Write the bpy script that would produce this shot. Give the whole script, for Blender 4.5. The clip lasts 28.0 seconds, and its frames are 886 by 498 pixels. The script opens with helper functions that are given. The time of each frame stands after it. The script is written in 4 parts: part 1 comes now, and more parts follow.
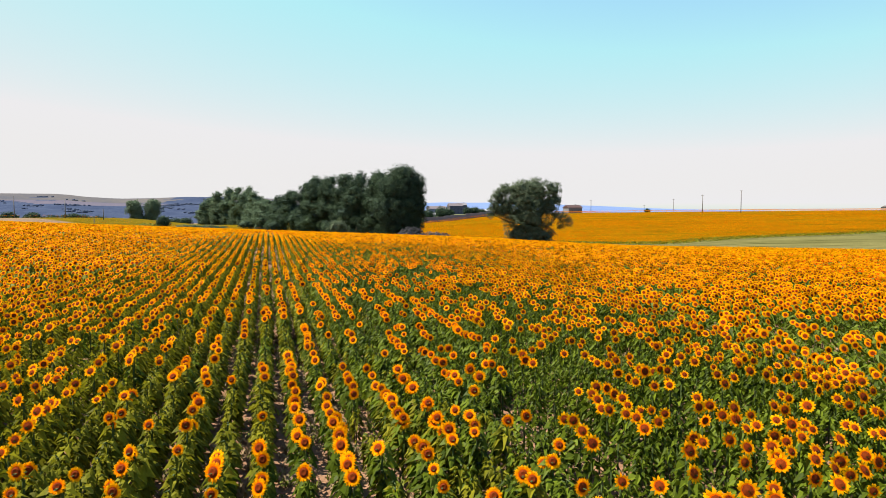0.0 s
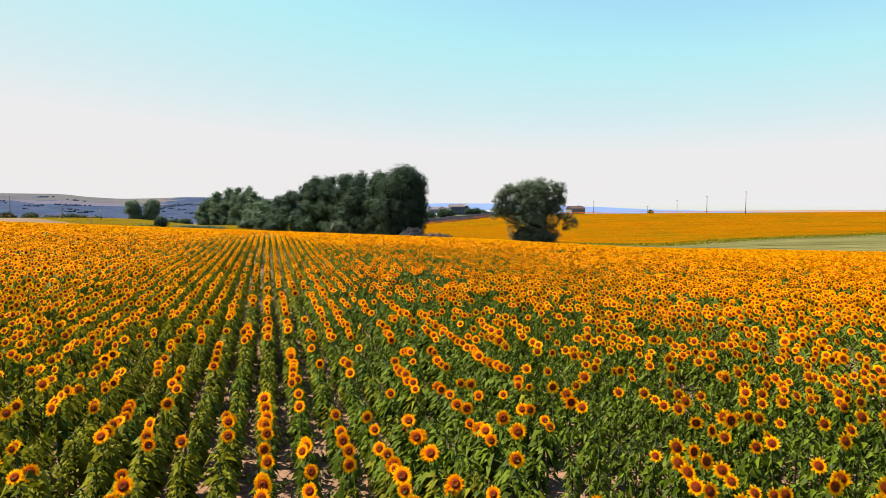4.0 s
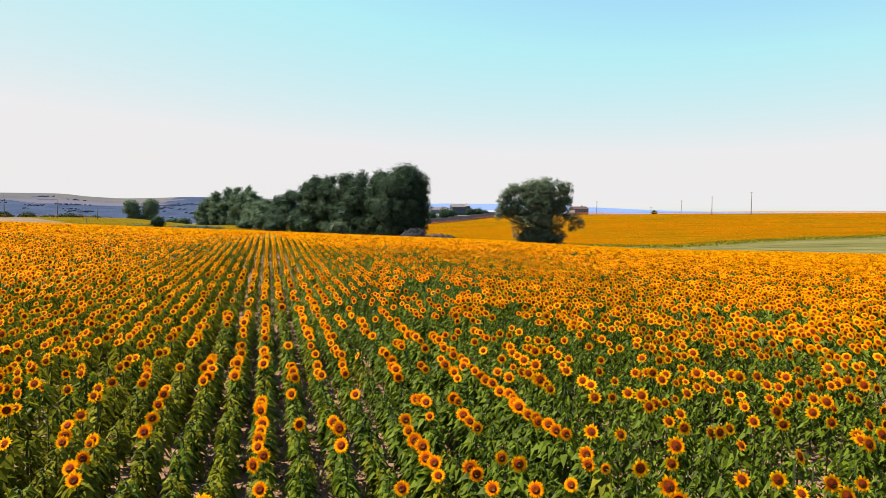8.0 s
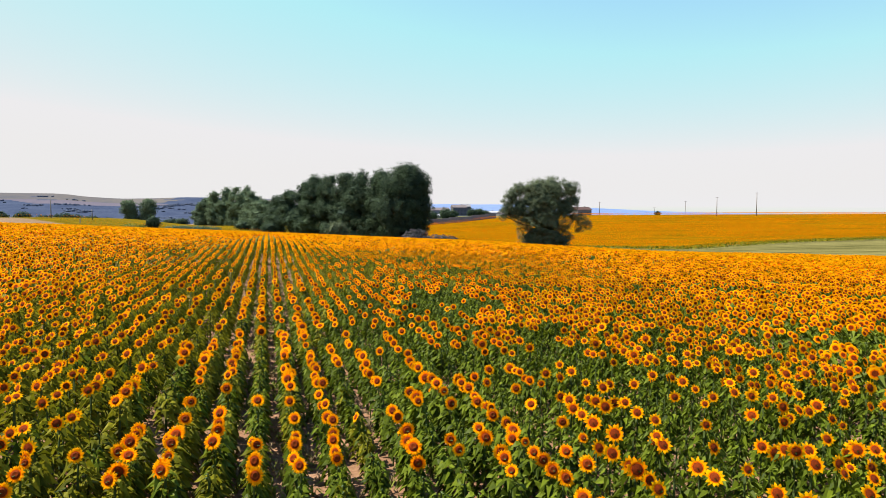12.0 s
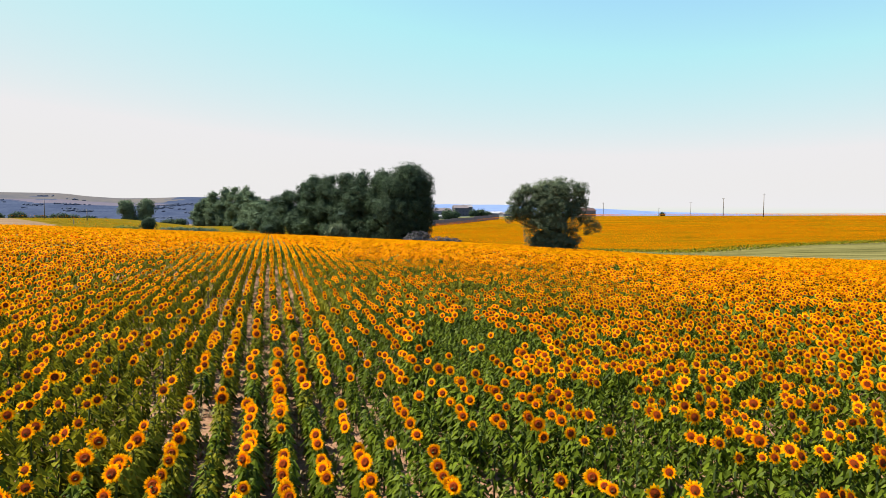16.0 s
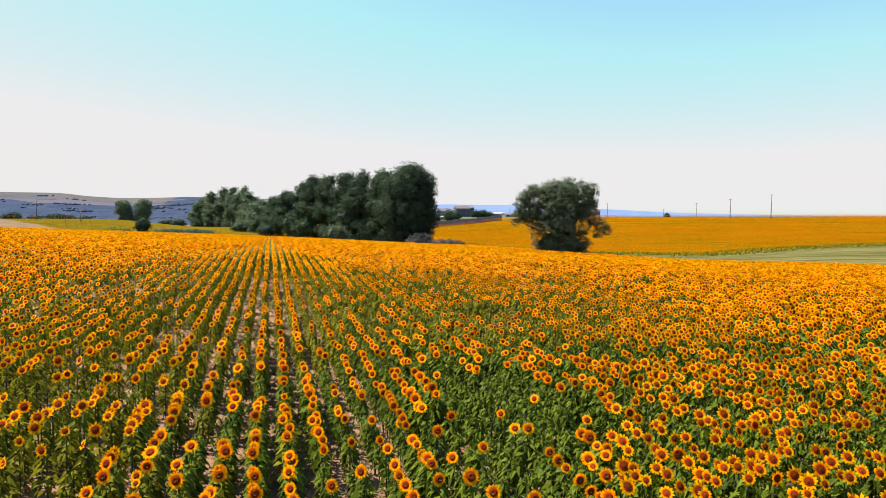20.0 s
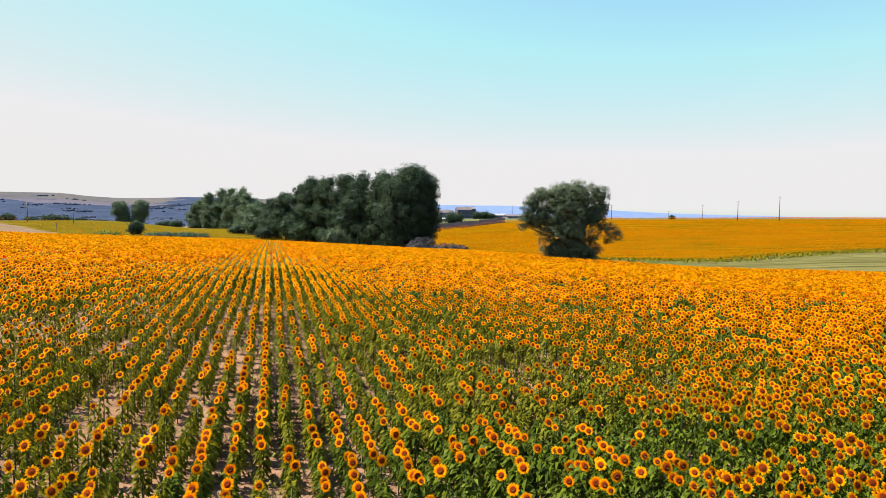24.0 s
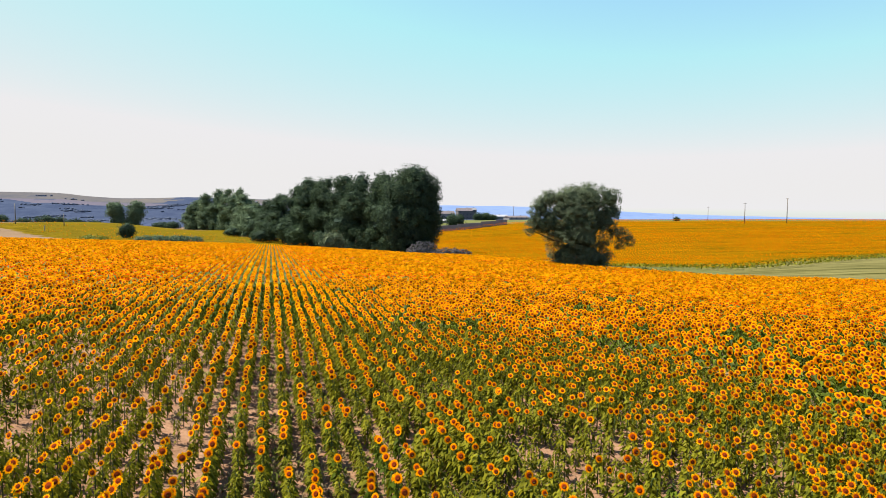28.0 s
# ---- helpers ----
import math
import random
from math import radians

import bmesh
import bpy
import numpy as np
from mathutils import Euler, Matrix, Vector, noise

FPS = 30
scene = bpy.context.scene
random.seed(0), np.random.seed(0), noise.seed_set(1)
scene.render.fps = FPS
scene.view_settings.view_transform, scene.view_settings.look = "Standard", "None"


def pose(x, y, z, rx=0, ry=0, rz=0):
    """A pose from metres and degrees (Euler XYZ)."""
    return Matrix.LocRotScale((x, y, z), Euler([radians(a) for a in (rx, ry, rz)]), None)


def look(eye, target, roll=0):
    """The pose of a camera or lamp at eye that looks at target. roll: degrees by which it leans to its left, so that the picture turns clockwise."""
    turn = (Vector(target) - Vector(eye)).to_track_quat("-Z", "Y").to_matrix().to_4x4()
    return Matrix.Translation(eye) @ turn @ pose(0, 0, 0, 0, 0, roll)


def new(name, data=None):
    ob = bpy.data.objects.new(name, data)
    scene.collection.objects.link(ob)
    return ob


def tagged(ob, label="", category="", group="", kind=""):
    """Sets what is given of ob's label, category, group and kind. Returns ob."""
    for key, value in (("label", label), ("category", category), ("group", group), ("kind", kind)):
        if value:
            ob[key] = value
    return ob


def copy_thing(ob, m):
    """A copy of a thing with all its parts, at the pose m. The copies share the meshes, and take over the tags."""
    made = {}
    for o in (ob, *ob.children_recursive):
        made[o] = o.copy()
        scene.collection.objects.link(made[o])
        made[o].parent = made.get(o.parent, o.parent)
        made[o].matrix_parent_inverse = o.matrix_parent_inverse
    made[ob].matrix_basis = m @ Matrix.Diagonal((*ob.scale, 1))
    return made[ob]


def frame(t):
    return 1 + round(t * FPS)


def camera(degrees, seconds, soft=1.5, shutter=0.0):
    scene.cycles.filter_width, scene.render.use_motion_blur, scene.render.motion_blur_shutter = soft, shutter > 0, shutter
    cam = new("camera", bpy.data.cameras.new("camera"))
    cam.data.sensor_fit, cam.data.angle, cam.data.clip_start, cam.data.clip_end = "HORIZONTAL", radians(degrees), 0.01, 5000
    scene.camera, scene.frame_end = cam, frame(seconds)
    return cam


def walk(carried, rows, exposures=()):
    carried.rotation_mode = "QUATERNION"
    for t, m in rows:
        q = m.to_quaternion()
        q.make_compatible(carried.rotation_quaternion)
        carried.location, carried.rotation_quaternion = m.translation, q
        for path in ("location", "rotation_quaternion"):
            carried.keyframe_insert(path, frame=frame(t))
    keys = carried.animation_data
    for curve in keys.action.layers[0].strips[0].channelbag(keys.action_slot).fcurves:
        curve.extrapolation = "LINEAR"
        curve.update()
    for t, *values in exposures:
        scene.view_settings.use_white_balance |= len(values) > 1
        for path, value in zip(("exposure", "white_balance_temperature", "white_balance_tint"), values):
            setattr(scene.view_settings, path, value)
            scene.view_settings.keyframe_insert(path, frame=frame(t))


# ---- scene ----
# The camera flies low over a sunflower field, along its rows, and climbs slowly.
cam = camera(70, 28.0, soft=0.6)
# seconds, eye x y z, heading (degrees right of +y), pitch, roll
PATH = [
    (0, 0.03, 0.02, 6.19, 15.52, -3.65, -0.33),
    (1, 0.14, 0.81, 6.17, 15.47, -3.62, -0.31),
    (2, 0.27, 1.72, 6.18, 15.47, -3.61, -0.28),
    (3, 0.42, 2.66, 6.16, 15.46, -3.59, -0.25),
    (4, 0.58, 3.65, 6.15, 15.45, -3.58, -0.22),
    (5, 0.77, 4.69, 6.15, 15.44, -3.57, -0.18),
    (6, 0.96, 5.75, 6.13, 15.43, -3.56, -0.17),
    (7, 1.12, 6.91, 6.12, 15.41, -3.55, -0.14),
    (8, 1.27, 8.07, 6.09, 15.39, -3.55, -0.10),
    (9, 1.43, 9.24, 6.06, 15.41, -3.55, -0.07),
    (10, 1.62, 10.49, 6.05, 15.41, -3.54, -0.06),
    (11, 1.80, 11.77, 6.04, 15.39, -3.53, -0.06),
    (12, 1.97, 13.07, 6.05, 15.40, -3.50, -0.05),
    (13, 2.14, 14.42, 6.13, 15.41, -3.48, -0.04),
    (14, 2.33, 15.81, 6.24, 15.40, -3.48, -0.03),
    (15, 2.52, 17.22, 6.35, 15.38, -3.49, 0.01),
    (16, 2.74, 18.65, 6.42, 15.35, -3.49, 0.05),
    (17, 2.98, 20.14, 6.48, 15.32, -3.51, 0.05),
    (18, 3.23, 21.70, 6.58, 15.29, -3.51, 0.06),
    (19, 3.49, 23.18, 6.67, 15.30, -3.49, 0.08),
    (20, 3.77, 24.68, 6.79, 15.29, -3.48, 0.10),
    (21, 4.05, 26.21, 6.95, 15.25, -3.49, 0.15),
    (22, 4.33, 27.81, 7.16, 15.24, -3.47, 0.19),
    (23, 4.62, 29.44, 7.37, 15.22, -3.44, 0.21),
    (24, 4.92, 31.09, 7.56, 15.23, -3.44, 0.21),
    (25, 5.20, 32.75, 7.73, 15.23, -3.44, 0.23),
    (26, 5.48, 34.43, 7.91, 15.25, -3.45, 0.24),
    (27, 5.79, 36.15, 8.09, 15.25, -3.46, 0.25),
    (28, 6.15, 37.91, 8.30, 15.26, -3.42, 0.26),
]


def heading(x, y, z, turn, pitch, roll):
    a, b = radians(turn), radians(pitch)
    way = Vector((math.sin(a) * math.cos(b), math.cos(a) * math.cos(b), math.sin(b)))
    return look((x, y, z), Vector((x, y, z)) + way, roll)


walk(cam, [(row[0], heading(*row[1:])) for row in PATH])

# ---- light ----
SUN_AZIMUTH, SUN_HEIGHT = radians(-62), radians(56)   # azimuth from +y, clockwise
world = bpy.data.worlds.new("sky")
scene.world = world
world.use_nodes = True
wn, wl = world.node_tree.nodes, world.node_tree.links
sky = wn.new("ShaderNodeTexSky")
sky.sky_type = "NISHITA"
sky.sun_disc = False
sky.sun_elevation, sky.sun_rotation = SUN_HEIGHT, SUN_AZIMUTH
sky.altitude, sky.air_density, sky.dust_density, sky.ozone_density = 400, 1.6, 0.6, 0.0


def vector_step(kind, first, second):
    """One step of vector arithmetic on the sky's colour."""
    node = wn.new("ShaderNodeVectorMath")
    node.operation = kind
    for k, value in enumerate((first, second)):
        if isinstance(value, tuple):
            node.inputs[k].default_value = value
        else:
            wl.new(value, node.inputs[k])
    return node.outputs[0]


# the sky fades softly into a white haze towards the horizon, as a bright summer sky does
raw = sky.outputs[0]
open_sky = vector_step("MULTIPLY", raw, (0.070, 0.092, 0.160))
haze = vector_step("MINIMUM", (0.45, 1.0, 1.0), vector_step("MULTIPLY", vector_step("DIVIDE", raw, vector_step("ADD", raw, (2.5, 0.25, 0.25))), (0.60, 0.425, 0.50)))
apart = wn.new("ShaderNodeSeparateXYZ")
wl.new(haze, apart.inputs[0])
paler = wn.new("ShaderNodeMath")
paler.operation = "MULTIPLY_ADD"
paler.inputs[1].default_value, paler.inputs[2].default_value = -0.42, 0.604
wl.new(apart.outputs[0], paler.inputs[0])
greener = wn.new("ShaderNodeMath")
greener.operation = "MULTIPLY_ADD"
greener.inputs[1].default_value, greener.inputs[2].default_value = -0.08, 0.452
wl.new(apart.outputs[0], greener.inputs[0])
joined = wn.new("ShaderNodeCombineXYZ")
wl.new(apart.outputs[0], joined.inputs[0])
wl.new(greener.outputs[0], joined.inputs[1])
wl.new(paler.outputs[0], joined.inputs[2])
wl.new(vector_step("MINIMUM", vector_step("MINIMUM", open_sky, joined.outputs[0]), (0.424, 0.5, 0.6)), wn["Background"].inputs[0])
sun = new("sun", bpy.data.lights.new("sun", "SUN"))
sun.data.energy, sun.data.angle, sun.data.color = 5.0, radians(0.53), (1.0, 0.95, 0.86)
sun_way = Vector((math.sin(SUN_AZIMUTH) * math.cos(SUN_HEIGHT), math.cos(SUN_AZIMUTH) * math.cos(SUN_HEIGHT), math.sin(SUN_HEIGHT)))
sun.matrix_world = look(sun_way * 300, (0, 0, 0))
scene.view_settings.exposure = 1.45
wn["Background"].inputs[1].default_value = 0.732


# ---- materials ----
def material(name, low, high, rough=0.7, scale=3.0, fine=40.0, bump=0.0, island=0.0, through_light=0.0, metal=0.0, spec=0.5, drawn=(1, 1, 1)):
    """A surface between two colours: coarse and fine noise, drawn: how the noise is squeezed along x, y, z; island: share of change from piece to piece."""
    m = bpy.data.materials.new(name)
    m.use_nodes = True
    n, l = m.node_tree.nodes, m.node_tree.links
    p = n["Principled BSDF"]
    geo = n.new("ShaderNodeNewGeometry")
    coarse, grain = n.new("ShaderNodeTexNoise"), n.new("ShaderNodeTexNoise")
    coarse.inputs["Scale"].default_value, coarse.inputs["Detail"].default_value = scale, 4
    grain.inputs["Scale"].default_value, grain.inputs["Detail"].default_value = fine, 3
    squeeze = n.new("ShaderNodeVectorMath")
    squeeze.operation = "MULTIPLY"
    squeeze.inputs[1].default_value = drawn
    l.new(geo.outputs["Position"], squeeze.inputs[0])
    for t in (coarse, grain):
        l.new(squeeze.outputs[0], t.inputs["Vector"])
    mix = n.new("ShaderNodeMath")
    mix.operation = "MULTIPLY_ADD"
    mix.inputs[1].default_value = 0.5
    half = n.new("ShaderNodeMath")
    half.operation = "MULTIPLY"
    half.inputs[1].default_value = 0.5
    l.new(grain.outputs["Fac"], half.inputs[0])
    l.new(coarse.outputs["Fac"], mix.inputs[0])
    l.new(half.outputs[0], mix.inputs[2])
    stretch = n.new("ShaderNodeMapRange")
    stretch.inputs["From Min"].default_value, stretch.inputs["From Max"].default_value = 0.32, 0.68
    l.new(mix.outputs[0], stretch.inputs["Value"])
    fac = stretch.outputs["Result"]
    if island:
        blend = n.new("ShaderNodeMix")
        blend.inputs[0].default_value = island
        l.new(fac, blend.inputs[2])
        l.new(geo.outputs["Random Per Island"], blend.inputs[3])
        fac = blend.outputs[0]
    colour = n.new("ShaderNodeMix")
    colour.data_type = "RGBA"
    colour.inputs[6].default_value, colour.inputs[7].default_value = (*low, 1), (*high, 1)
    l.new(fac, colour.inputs[0])
    l.new(colour.outputs[2], p.inputs["Base Color"])
    p.inputs["Roughness"].default_value, p.inputs["Metallic"].default_value = rough, metal
    p.inputs["Specular IOR Level"].default_value = spec
    if bump:
        b = n.new("ShaderNodeBump")
        b.inputs["Strength"].default_value, b.inputs["Distance"].default_value = 0.6, bump
        l.new(mix.outputs[0], b.inputs["Height"])
        l.new(b.outputs[0], p.inputs["Normal"])
    if through_light:
        leaf, blend = n.new("ShaderNodeBsdfTranslucent"), n.new("ShaderNodeMixShader")
        blend.inputs[0].default_value = through_light
        l.new(colour.outputs[2], leaf.inputs["Color"])
        l.new(p.outputs[0], blend.inputs[1])
        l.new(leaf.outputs[0], blend.inputs[2])
        l.new(blend.outputs[0], n["Material Output"].inputs["Surface"])
    return m


PETAL = material("petal_yellow", (0.99, 0.295, 0.001), (1.0, 0.475, 0.002), 0.8, 6, 60, island=0.6, through_light=0.5, spec=0.01)
PETAL_BASE = material("petal_orange", (0.92, 0.11, 0.001), (0.99, 0.20, 0.001), 0.8, 6, 60, island=0.6, through_light=0.45, spec=0.01)
DISC = material("flower_disc", (0.075, 0.011, 0.003), (0.21, 0.034, 0.005), 0.9, 20, 220, bump=0.01, island=0.4, spec=0.04)
# wide spread of tone between leaves: pale sun highlights put into the colour
LEAF = material("sunflower_leaf", (0.009, 0.020, 0.001), (0.126, 0.160, 0.010), 0.5, 1.2, 30, island=0.75, through_light=0.3, spec=0.05)
DRY_LEAF = material("yellowing_leaf", (0.028, 0.036, 0.001), (0.225, 0.205, 0.012), 0.55, 1.2, 30, island=0.75, through_light=0.35, spec=0.04)
STEM = material("sunflower_stem", (0.030, 0.050, 0.010), (0.070, 0.095, 0.025), 0.7, 4, 60, spec=0.2)
SOIL = material("field_soil", (0.105, 0.056, 0.030), (0.255, 0.145, 0.085), 0.95, 0.8, 11, bump=0.06, spec=0.0)
PALE = material("mown_field", (0.022, 0.024, 0.005), (0.170, 0.148, 0.055), 0.95, 0.5, 2.5, bump=0.03, spec=0.0, drawn=(0.03, 1.0, 1))
STRAW = material("dry_grass", (0.105, 0.068, 0.038), (0.19, 0.125, 0.075), 0.95, 0.1, 2, bump=0.03, spec=0.02)
CROP = material("far_crop", (0.060, 0.043, 0.001), (0.135, 0.088, 0.002), 0.95, 0.2, 1.2, bump=0.2, spec=0.01)
CANOPY = material("sunflower_canopy", (0.045, 0.034, 0.001), (0.225, 0.090, 0.001), 0.95, 0.5, 2.0, bump=0.15, spec=0.0, drawn=(0.03, 1, 1))
# far woods and far trees: bluish distance haze is put into the base colours
HAZED_WOOD = material("hazed_far_woods", (0.020, 0.028, 0.054), (0.048, 0.060, 0.092), 1.0, 0.015, 0.13, bump=3.0, spec=0.0)
# hills, ploughed land and ridge: haze mixed into the colours as grey-blue
HAZED_PINK_HILL = material("hazed_ploughed_hill", (0.072, 0.066, 0.086), (0.098, 0.086, 0.102), 1.0, 0.004, 0.05, spec=0.0)
HAZED_TREE = material("hazed_far_trees", (0.100, 0.120, 0.170), (0.135, 0.155, 0.205), 1.0, 0.01, 0.1, island=0.5, through_light=0.45, spec=0.0)
HILL = material("hazed_far_hill", (0.058, 0.060, 0.070), (0.102, 0.088, 0.076), 1.0, 0.004, 0.05, bump=2, spec=0.0)
HAZE_BLUE_HILL = material("haze_blue_ridge", (0.095, 0.135, 0.235), (0.125, 0.172, 0.285), 1.0, 0.002, 0.02, spec=0.0)
WEEDS = material("weedy_ground", (0.045, 0.055, 0.012), (0.12, 0.115, 0.03), 0.95, 0.2, 3, bump=0.05, spec=0.1)
BARK = material("bark", (0.05, 0.04, 0.03), (0.12, 0.10, 0.075), 0.95, 2, 18, bump=0.03, spec=0.1)
# dark tone leans blue: some distance haze is put into the leaf colour
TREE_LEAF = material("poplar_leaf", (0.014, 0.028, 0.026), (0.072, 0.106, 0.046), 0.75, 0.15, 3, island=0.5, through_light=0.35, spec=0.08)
# the same foliage lightened and greyed: haze of distance painted into the leaf
HAZED_LEAF = material("hazed_poplar_leaf", (0.046, 0.074, 0.048), (0.135, 0.180, 0.088), 0.75, 0.15, 3, island=0.5, through_light=0.3, spec=0.08)
WILLOW_LEAF = material("willow_leaf", (0.046, 0.064, 0.034), (0.135, 0.165, 0.085), 0.7, 0.2, 3, island=0.5, through_light=0.35, spec=0.15)
WEED_LEAF = material("weed_leaf", (0.08, 0.10, 0.012), (0.21, 0.22, 0.035), 0.7, 0.3, 4, island=0.5, through_light=0.2, spec=0.08)
DRY_WEED = material("withered_weed", (0.12, 0.085, 0.04), (0.30, 0.225, 0.12), 0.85, 0.6, 12, island=0.5, through_light=0.2, spec=0.05)
POLE = material("weathered_pole", (0.10, 0.085, 0.07), (0.20, 0.175, 0.15), 0.9, 1, 14, spec=0.2)
STONE = material("grey_brushwood", (0.045, 0.043, 0.046), (0.135, 0.128, 0.130), 0.95, 1.2, 9, bump=0.05, island=0.5, spec=0.05)
# village plaster, brick and tiles are greyed: haze put into their colours
PLASTER = material("plaster_wall", (0.15, 0.14, 0.15), (0.22, 0.20, 0.20), 0.9, 0.3, 5, spec=0.1)
BRICK = material("brick_wall", (0.085, 0.080, 0.088), (0.135, 0.120, 0.120), 0.9, 0.4, 5, spec=0.1)
ROOF = material("tile_roof", (0.10, 0.085, 0.088), (0.16, 0.130, 0.125), 0.9, 0.5, 6, spec=0.1)
ROOF_DARK = material("dark_tile_roof", (0.05, 0.030, 0.027), (0.09, 0.055, 0.048), 0.9, 0.5, 6, spec=0.1)
ROOF_PALE = material("sheet_roof", (0.20, 0.19, 0.19), (0.29, 0.28, 0.28), 0.6, 0.3, 4, spec=0.3)
DARK = material("dark_opening", (0.02, 0.02, 0.02), (0.045, 0.045, 0.045), 0.6, 1, 9)
GREY_WALL = material("grey_wall", (0.12, 0.115, 0.12), (0.20, 0.19, 0.19), 0.9, 0.3, 4, spec=0.2)


# ---- mesh helpers ----
def mesh_object(name, verts, faces, mats, index, parent=None, label="", smooth=False):
    """One mesh from arrays: faces are triangles (n, 3) or quads (n, 4)."""
    me = bpy.data.meshes.new(name)
    verts, faces = np.asarray(verts, np.float32), np.asarray(faces, np.int32)
    me.vertices.add(len(verts))
    me.vertices.foreach_set("co", verts.ravel())
    n, k = faces.shape
    me.loops.add(n * k)
    me.loops.foreach_set("vertex_index", faces.ravel())
    me.polygons.add(n)
    me.polygons.foreach_set("loop_start", np.arange(0, n * k, k, dtype=np.int32))
    me.polygons.foreach_set("material_index", np.broadcast_to(np.asarray(index, np.int32), (n,)).copy())
    me.polygons.foreach_set("use_smooth", np.full(n, smooth))
    for m in mats:
        me.materials.append(m)
    me.update(calc_edges=True)
    ob = new(name, me)
    ob.parent = parent
    if label:
        ob["label"] = label
    return ob


def part(name, bm, mat, parent=None, label="", smooth=False):
    me = bpy.data.meshes.new(name)
    for f in bm.faces:
        f.smooth = smooth
    bm.to_mesh(me)
    bm.free()
    me.materials.append(mat)
    ob = new(name, me)
    ob.parent = parent
    if label:
        ob["label"] = label
    return ob


def box(x0, x1, y0, y1, z0, z1, bevel=0.0, bm=None):
    bm = bm or bmesh.new()
    made = bmesh.ops.create_cube(bm, size=1.0, matrix=Matrix.Translation(((x0 + x1) / 2, (y0 + y1) / 2, (z0 + z1) / 2)) @ Matrix.Diagonal((x1 - x0, y1 - y0, z1 - z0, 1)))
    if bevel:
        edges = list({e for v in made["verts"] for e in v.link_edges})
        bmesh.ops.bevel(bm, geom=edges, offset=bevel, segments=1, affect="EDGES")
    return bm


def tube(points, radii, sides=7, bm=None):
    bm = bm or bmesh.new()
    rings = []
    for i, (p, r) in enumerate(zip(points, radii)):
        a = Vector(points[min(i + 1, len(points) - 1)]) - Vector(points[max(i - 1, 0)])
        q = a.to_track_quat("Z", "Y")
        rings.append([bm.verts.new(Vector(p) + q @ Vector((r * math.cos(k * math.tau / sides), r * math.sin(k * math.tau / sides), 0))) for k in range(sides)])
    for a, b in zip(rings, rings[1:]):
        for k in range(sides):
            bm.faces.new((a[k], a[(k + 1) % sides], b[(k + 1) % sides], b[k]))
    bm.faces.new(rings[0][::-1])
    bm.faces.new(rings[-1])
    return bm


# ---- the lie of the land ----
def smooth_noise(x, y, size, seed):
    """Value noise on a lattice of that size, 0 to 1."""
    r = np.random.RandomState(seed)
    g = r.rand(64, 64)
    u, v = np.asarray(x, float) / size, np.asarray(y, float) / size
    i, j = np.floor(u).astype(int), np.floor(v).astype(int)
    a, b = u - i, v - j
    a, b = a * a * (3 - 2 * a), b * b * (3 - 2 * b)
    i, j, i1, j1 = i % 64, j % 64, (i + 1) % 64, (j + 1) % 64
    return (g[i, j] * (1 - a) + g[i1, j] * a) * (1 - b) + (g[i, j1] * (1 - a) + g[i1, j1] * a) * b


def ease(a, b, v):
    t = np.clip((np.asarray(v, float) - a) / (b - a), 0, 1)
    return t * t * (3 - 2 * t)


ROW_Y = (-400, -60, 0, 10, 36, 48, 60, 70, 82, 100, 110, 150, 190, 225, 260, 420, 700, 1200, 2000)
ROW_Z = (-8, 0.6, 1.32, 1.37, 1.36, 1.43, 1.60, 1.76, 1.84, 1.67, 1.42, 0.13, -1.07, -2.05, -2.8, -5.0, -14, -20, -20)


def near_land(x, y):
    z = np.interp(y, ROW_Y, ROW_Z)
    return z - (0.044 + 0.006 * ease(80, 120, y)) * np.clip(x - 3, -74, 150)


def right_land(x, y):
    crest = np.interp(x, (40, 76, 116, 160, 260), (-2.2, -0.6, 1.4, 2.7, 3.1))
    rise = np.interp(y, (150, 182, 325, 345, 420, 700, 1000, 1600), (0, 0.03, 1.0, 1.0, 0.85, 0.65, -0.6, -4.5))
    return -4.2 + (crest + 4.5) * rise


def land(x, y):
    """Height of the ground."""
    x, y = np.asarray(x, float), np.asarray(y, float)
    side = ease(-5, 30, (x - 52) + 0.35 * (y - 185)) * ease(135, 190, y)
    side = np.maximum(side, ease(0, 50, x - 85) * ease(95, 170, y))
    z = near_land(x, y) * (1 - side) + right_land(x, y) * side
    z = z + 3.0 * ease(-35, -85, x) * ease(190, 290, y) * ease(520, 380, y) - 0.6 * ease(30, 55, x) * ease(115, 85, x) * ease(60, 95, y) * ease(155, 130, y)
    far = ease(900, 1500, y)
    turn = np.degrees(np.arctan2(x, np.maximum(y, 1)))
    top = np.interp(turn, (-40, -25, -19.5, -15.9, -14.9, -14, -11.5, -9, -6.6, -3, 3, 10, 16, 22), (75, 80, 76, 74, 70, 63, 55, 57, 62, 60, 50, 30, 6, 0))
    hills = (top + 14) * ease(1450, 2800, y) ** 1.3 + 10 * ease(1500, 2000, y) * ease(2750, 2300, y) * ease(18, 5, turn) * smooth_noise(x, y, 300, 8)
    return z * (1 - far) + far * (-16 - 34 * ease(250, 500, x)) + hills


def edge_right(y):
    """The field's right-hand edge."""
    return np.interp(y, (-20, 60, 90, 110, 125, 129, 138, 147, 158, 170, 190, 196), (80, 190, 165, 128, 108, 101, 81, 66, 63, 62, 57, 40))


def field_end(x):
    """Where the rows end."""
    return np.interp(x, (-90, -37, -21, 0, 21, 38, 57, 70), (150, 187, 205, 214, 205, 191, 189, 180)) + 1.5 * np.sin(x * 0.11)


def crop_start(x):
    """Where the far crop begins, behind a wedge of dry grass."""
    return field_end(x) + 4 + 2.0 * np.clip(-27 - x, 0, 60)


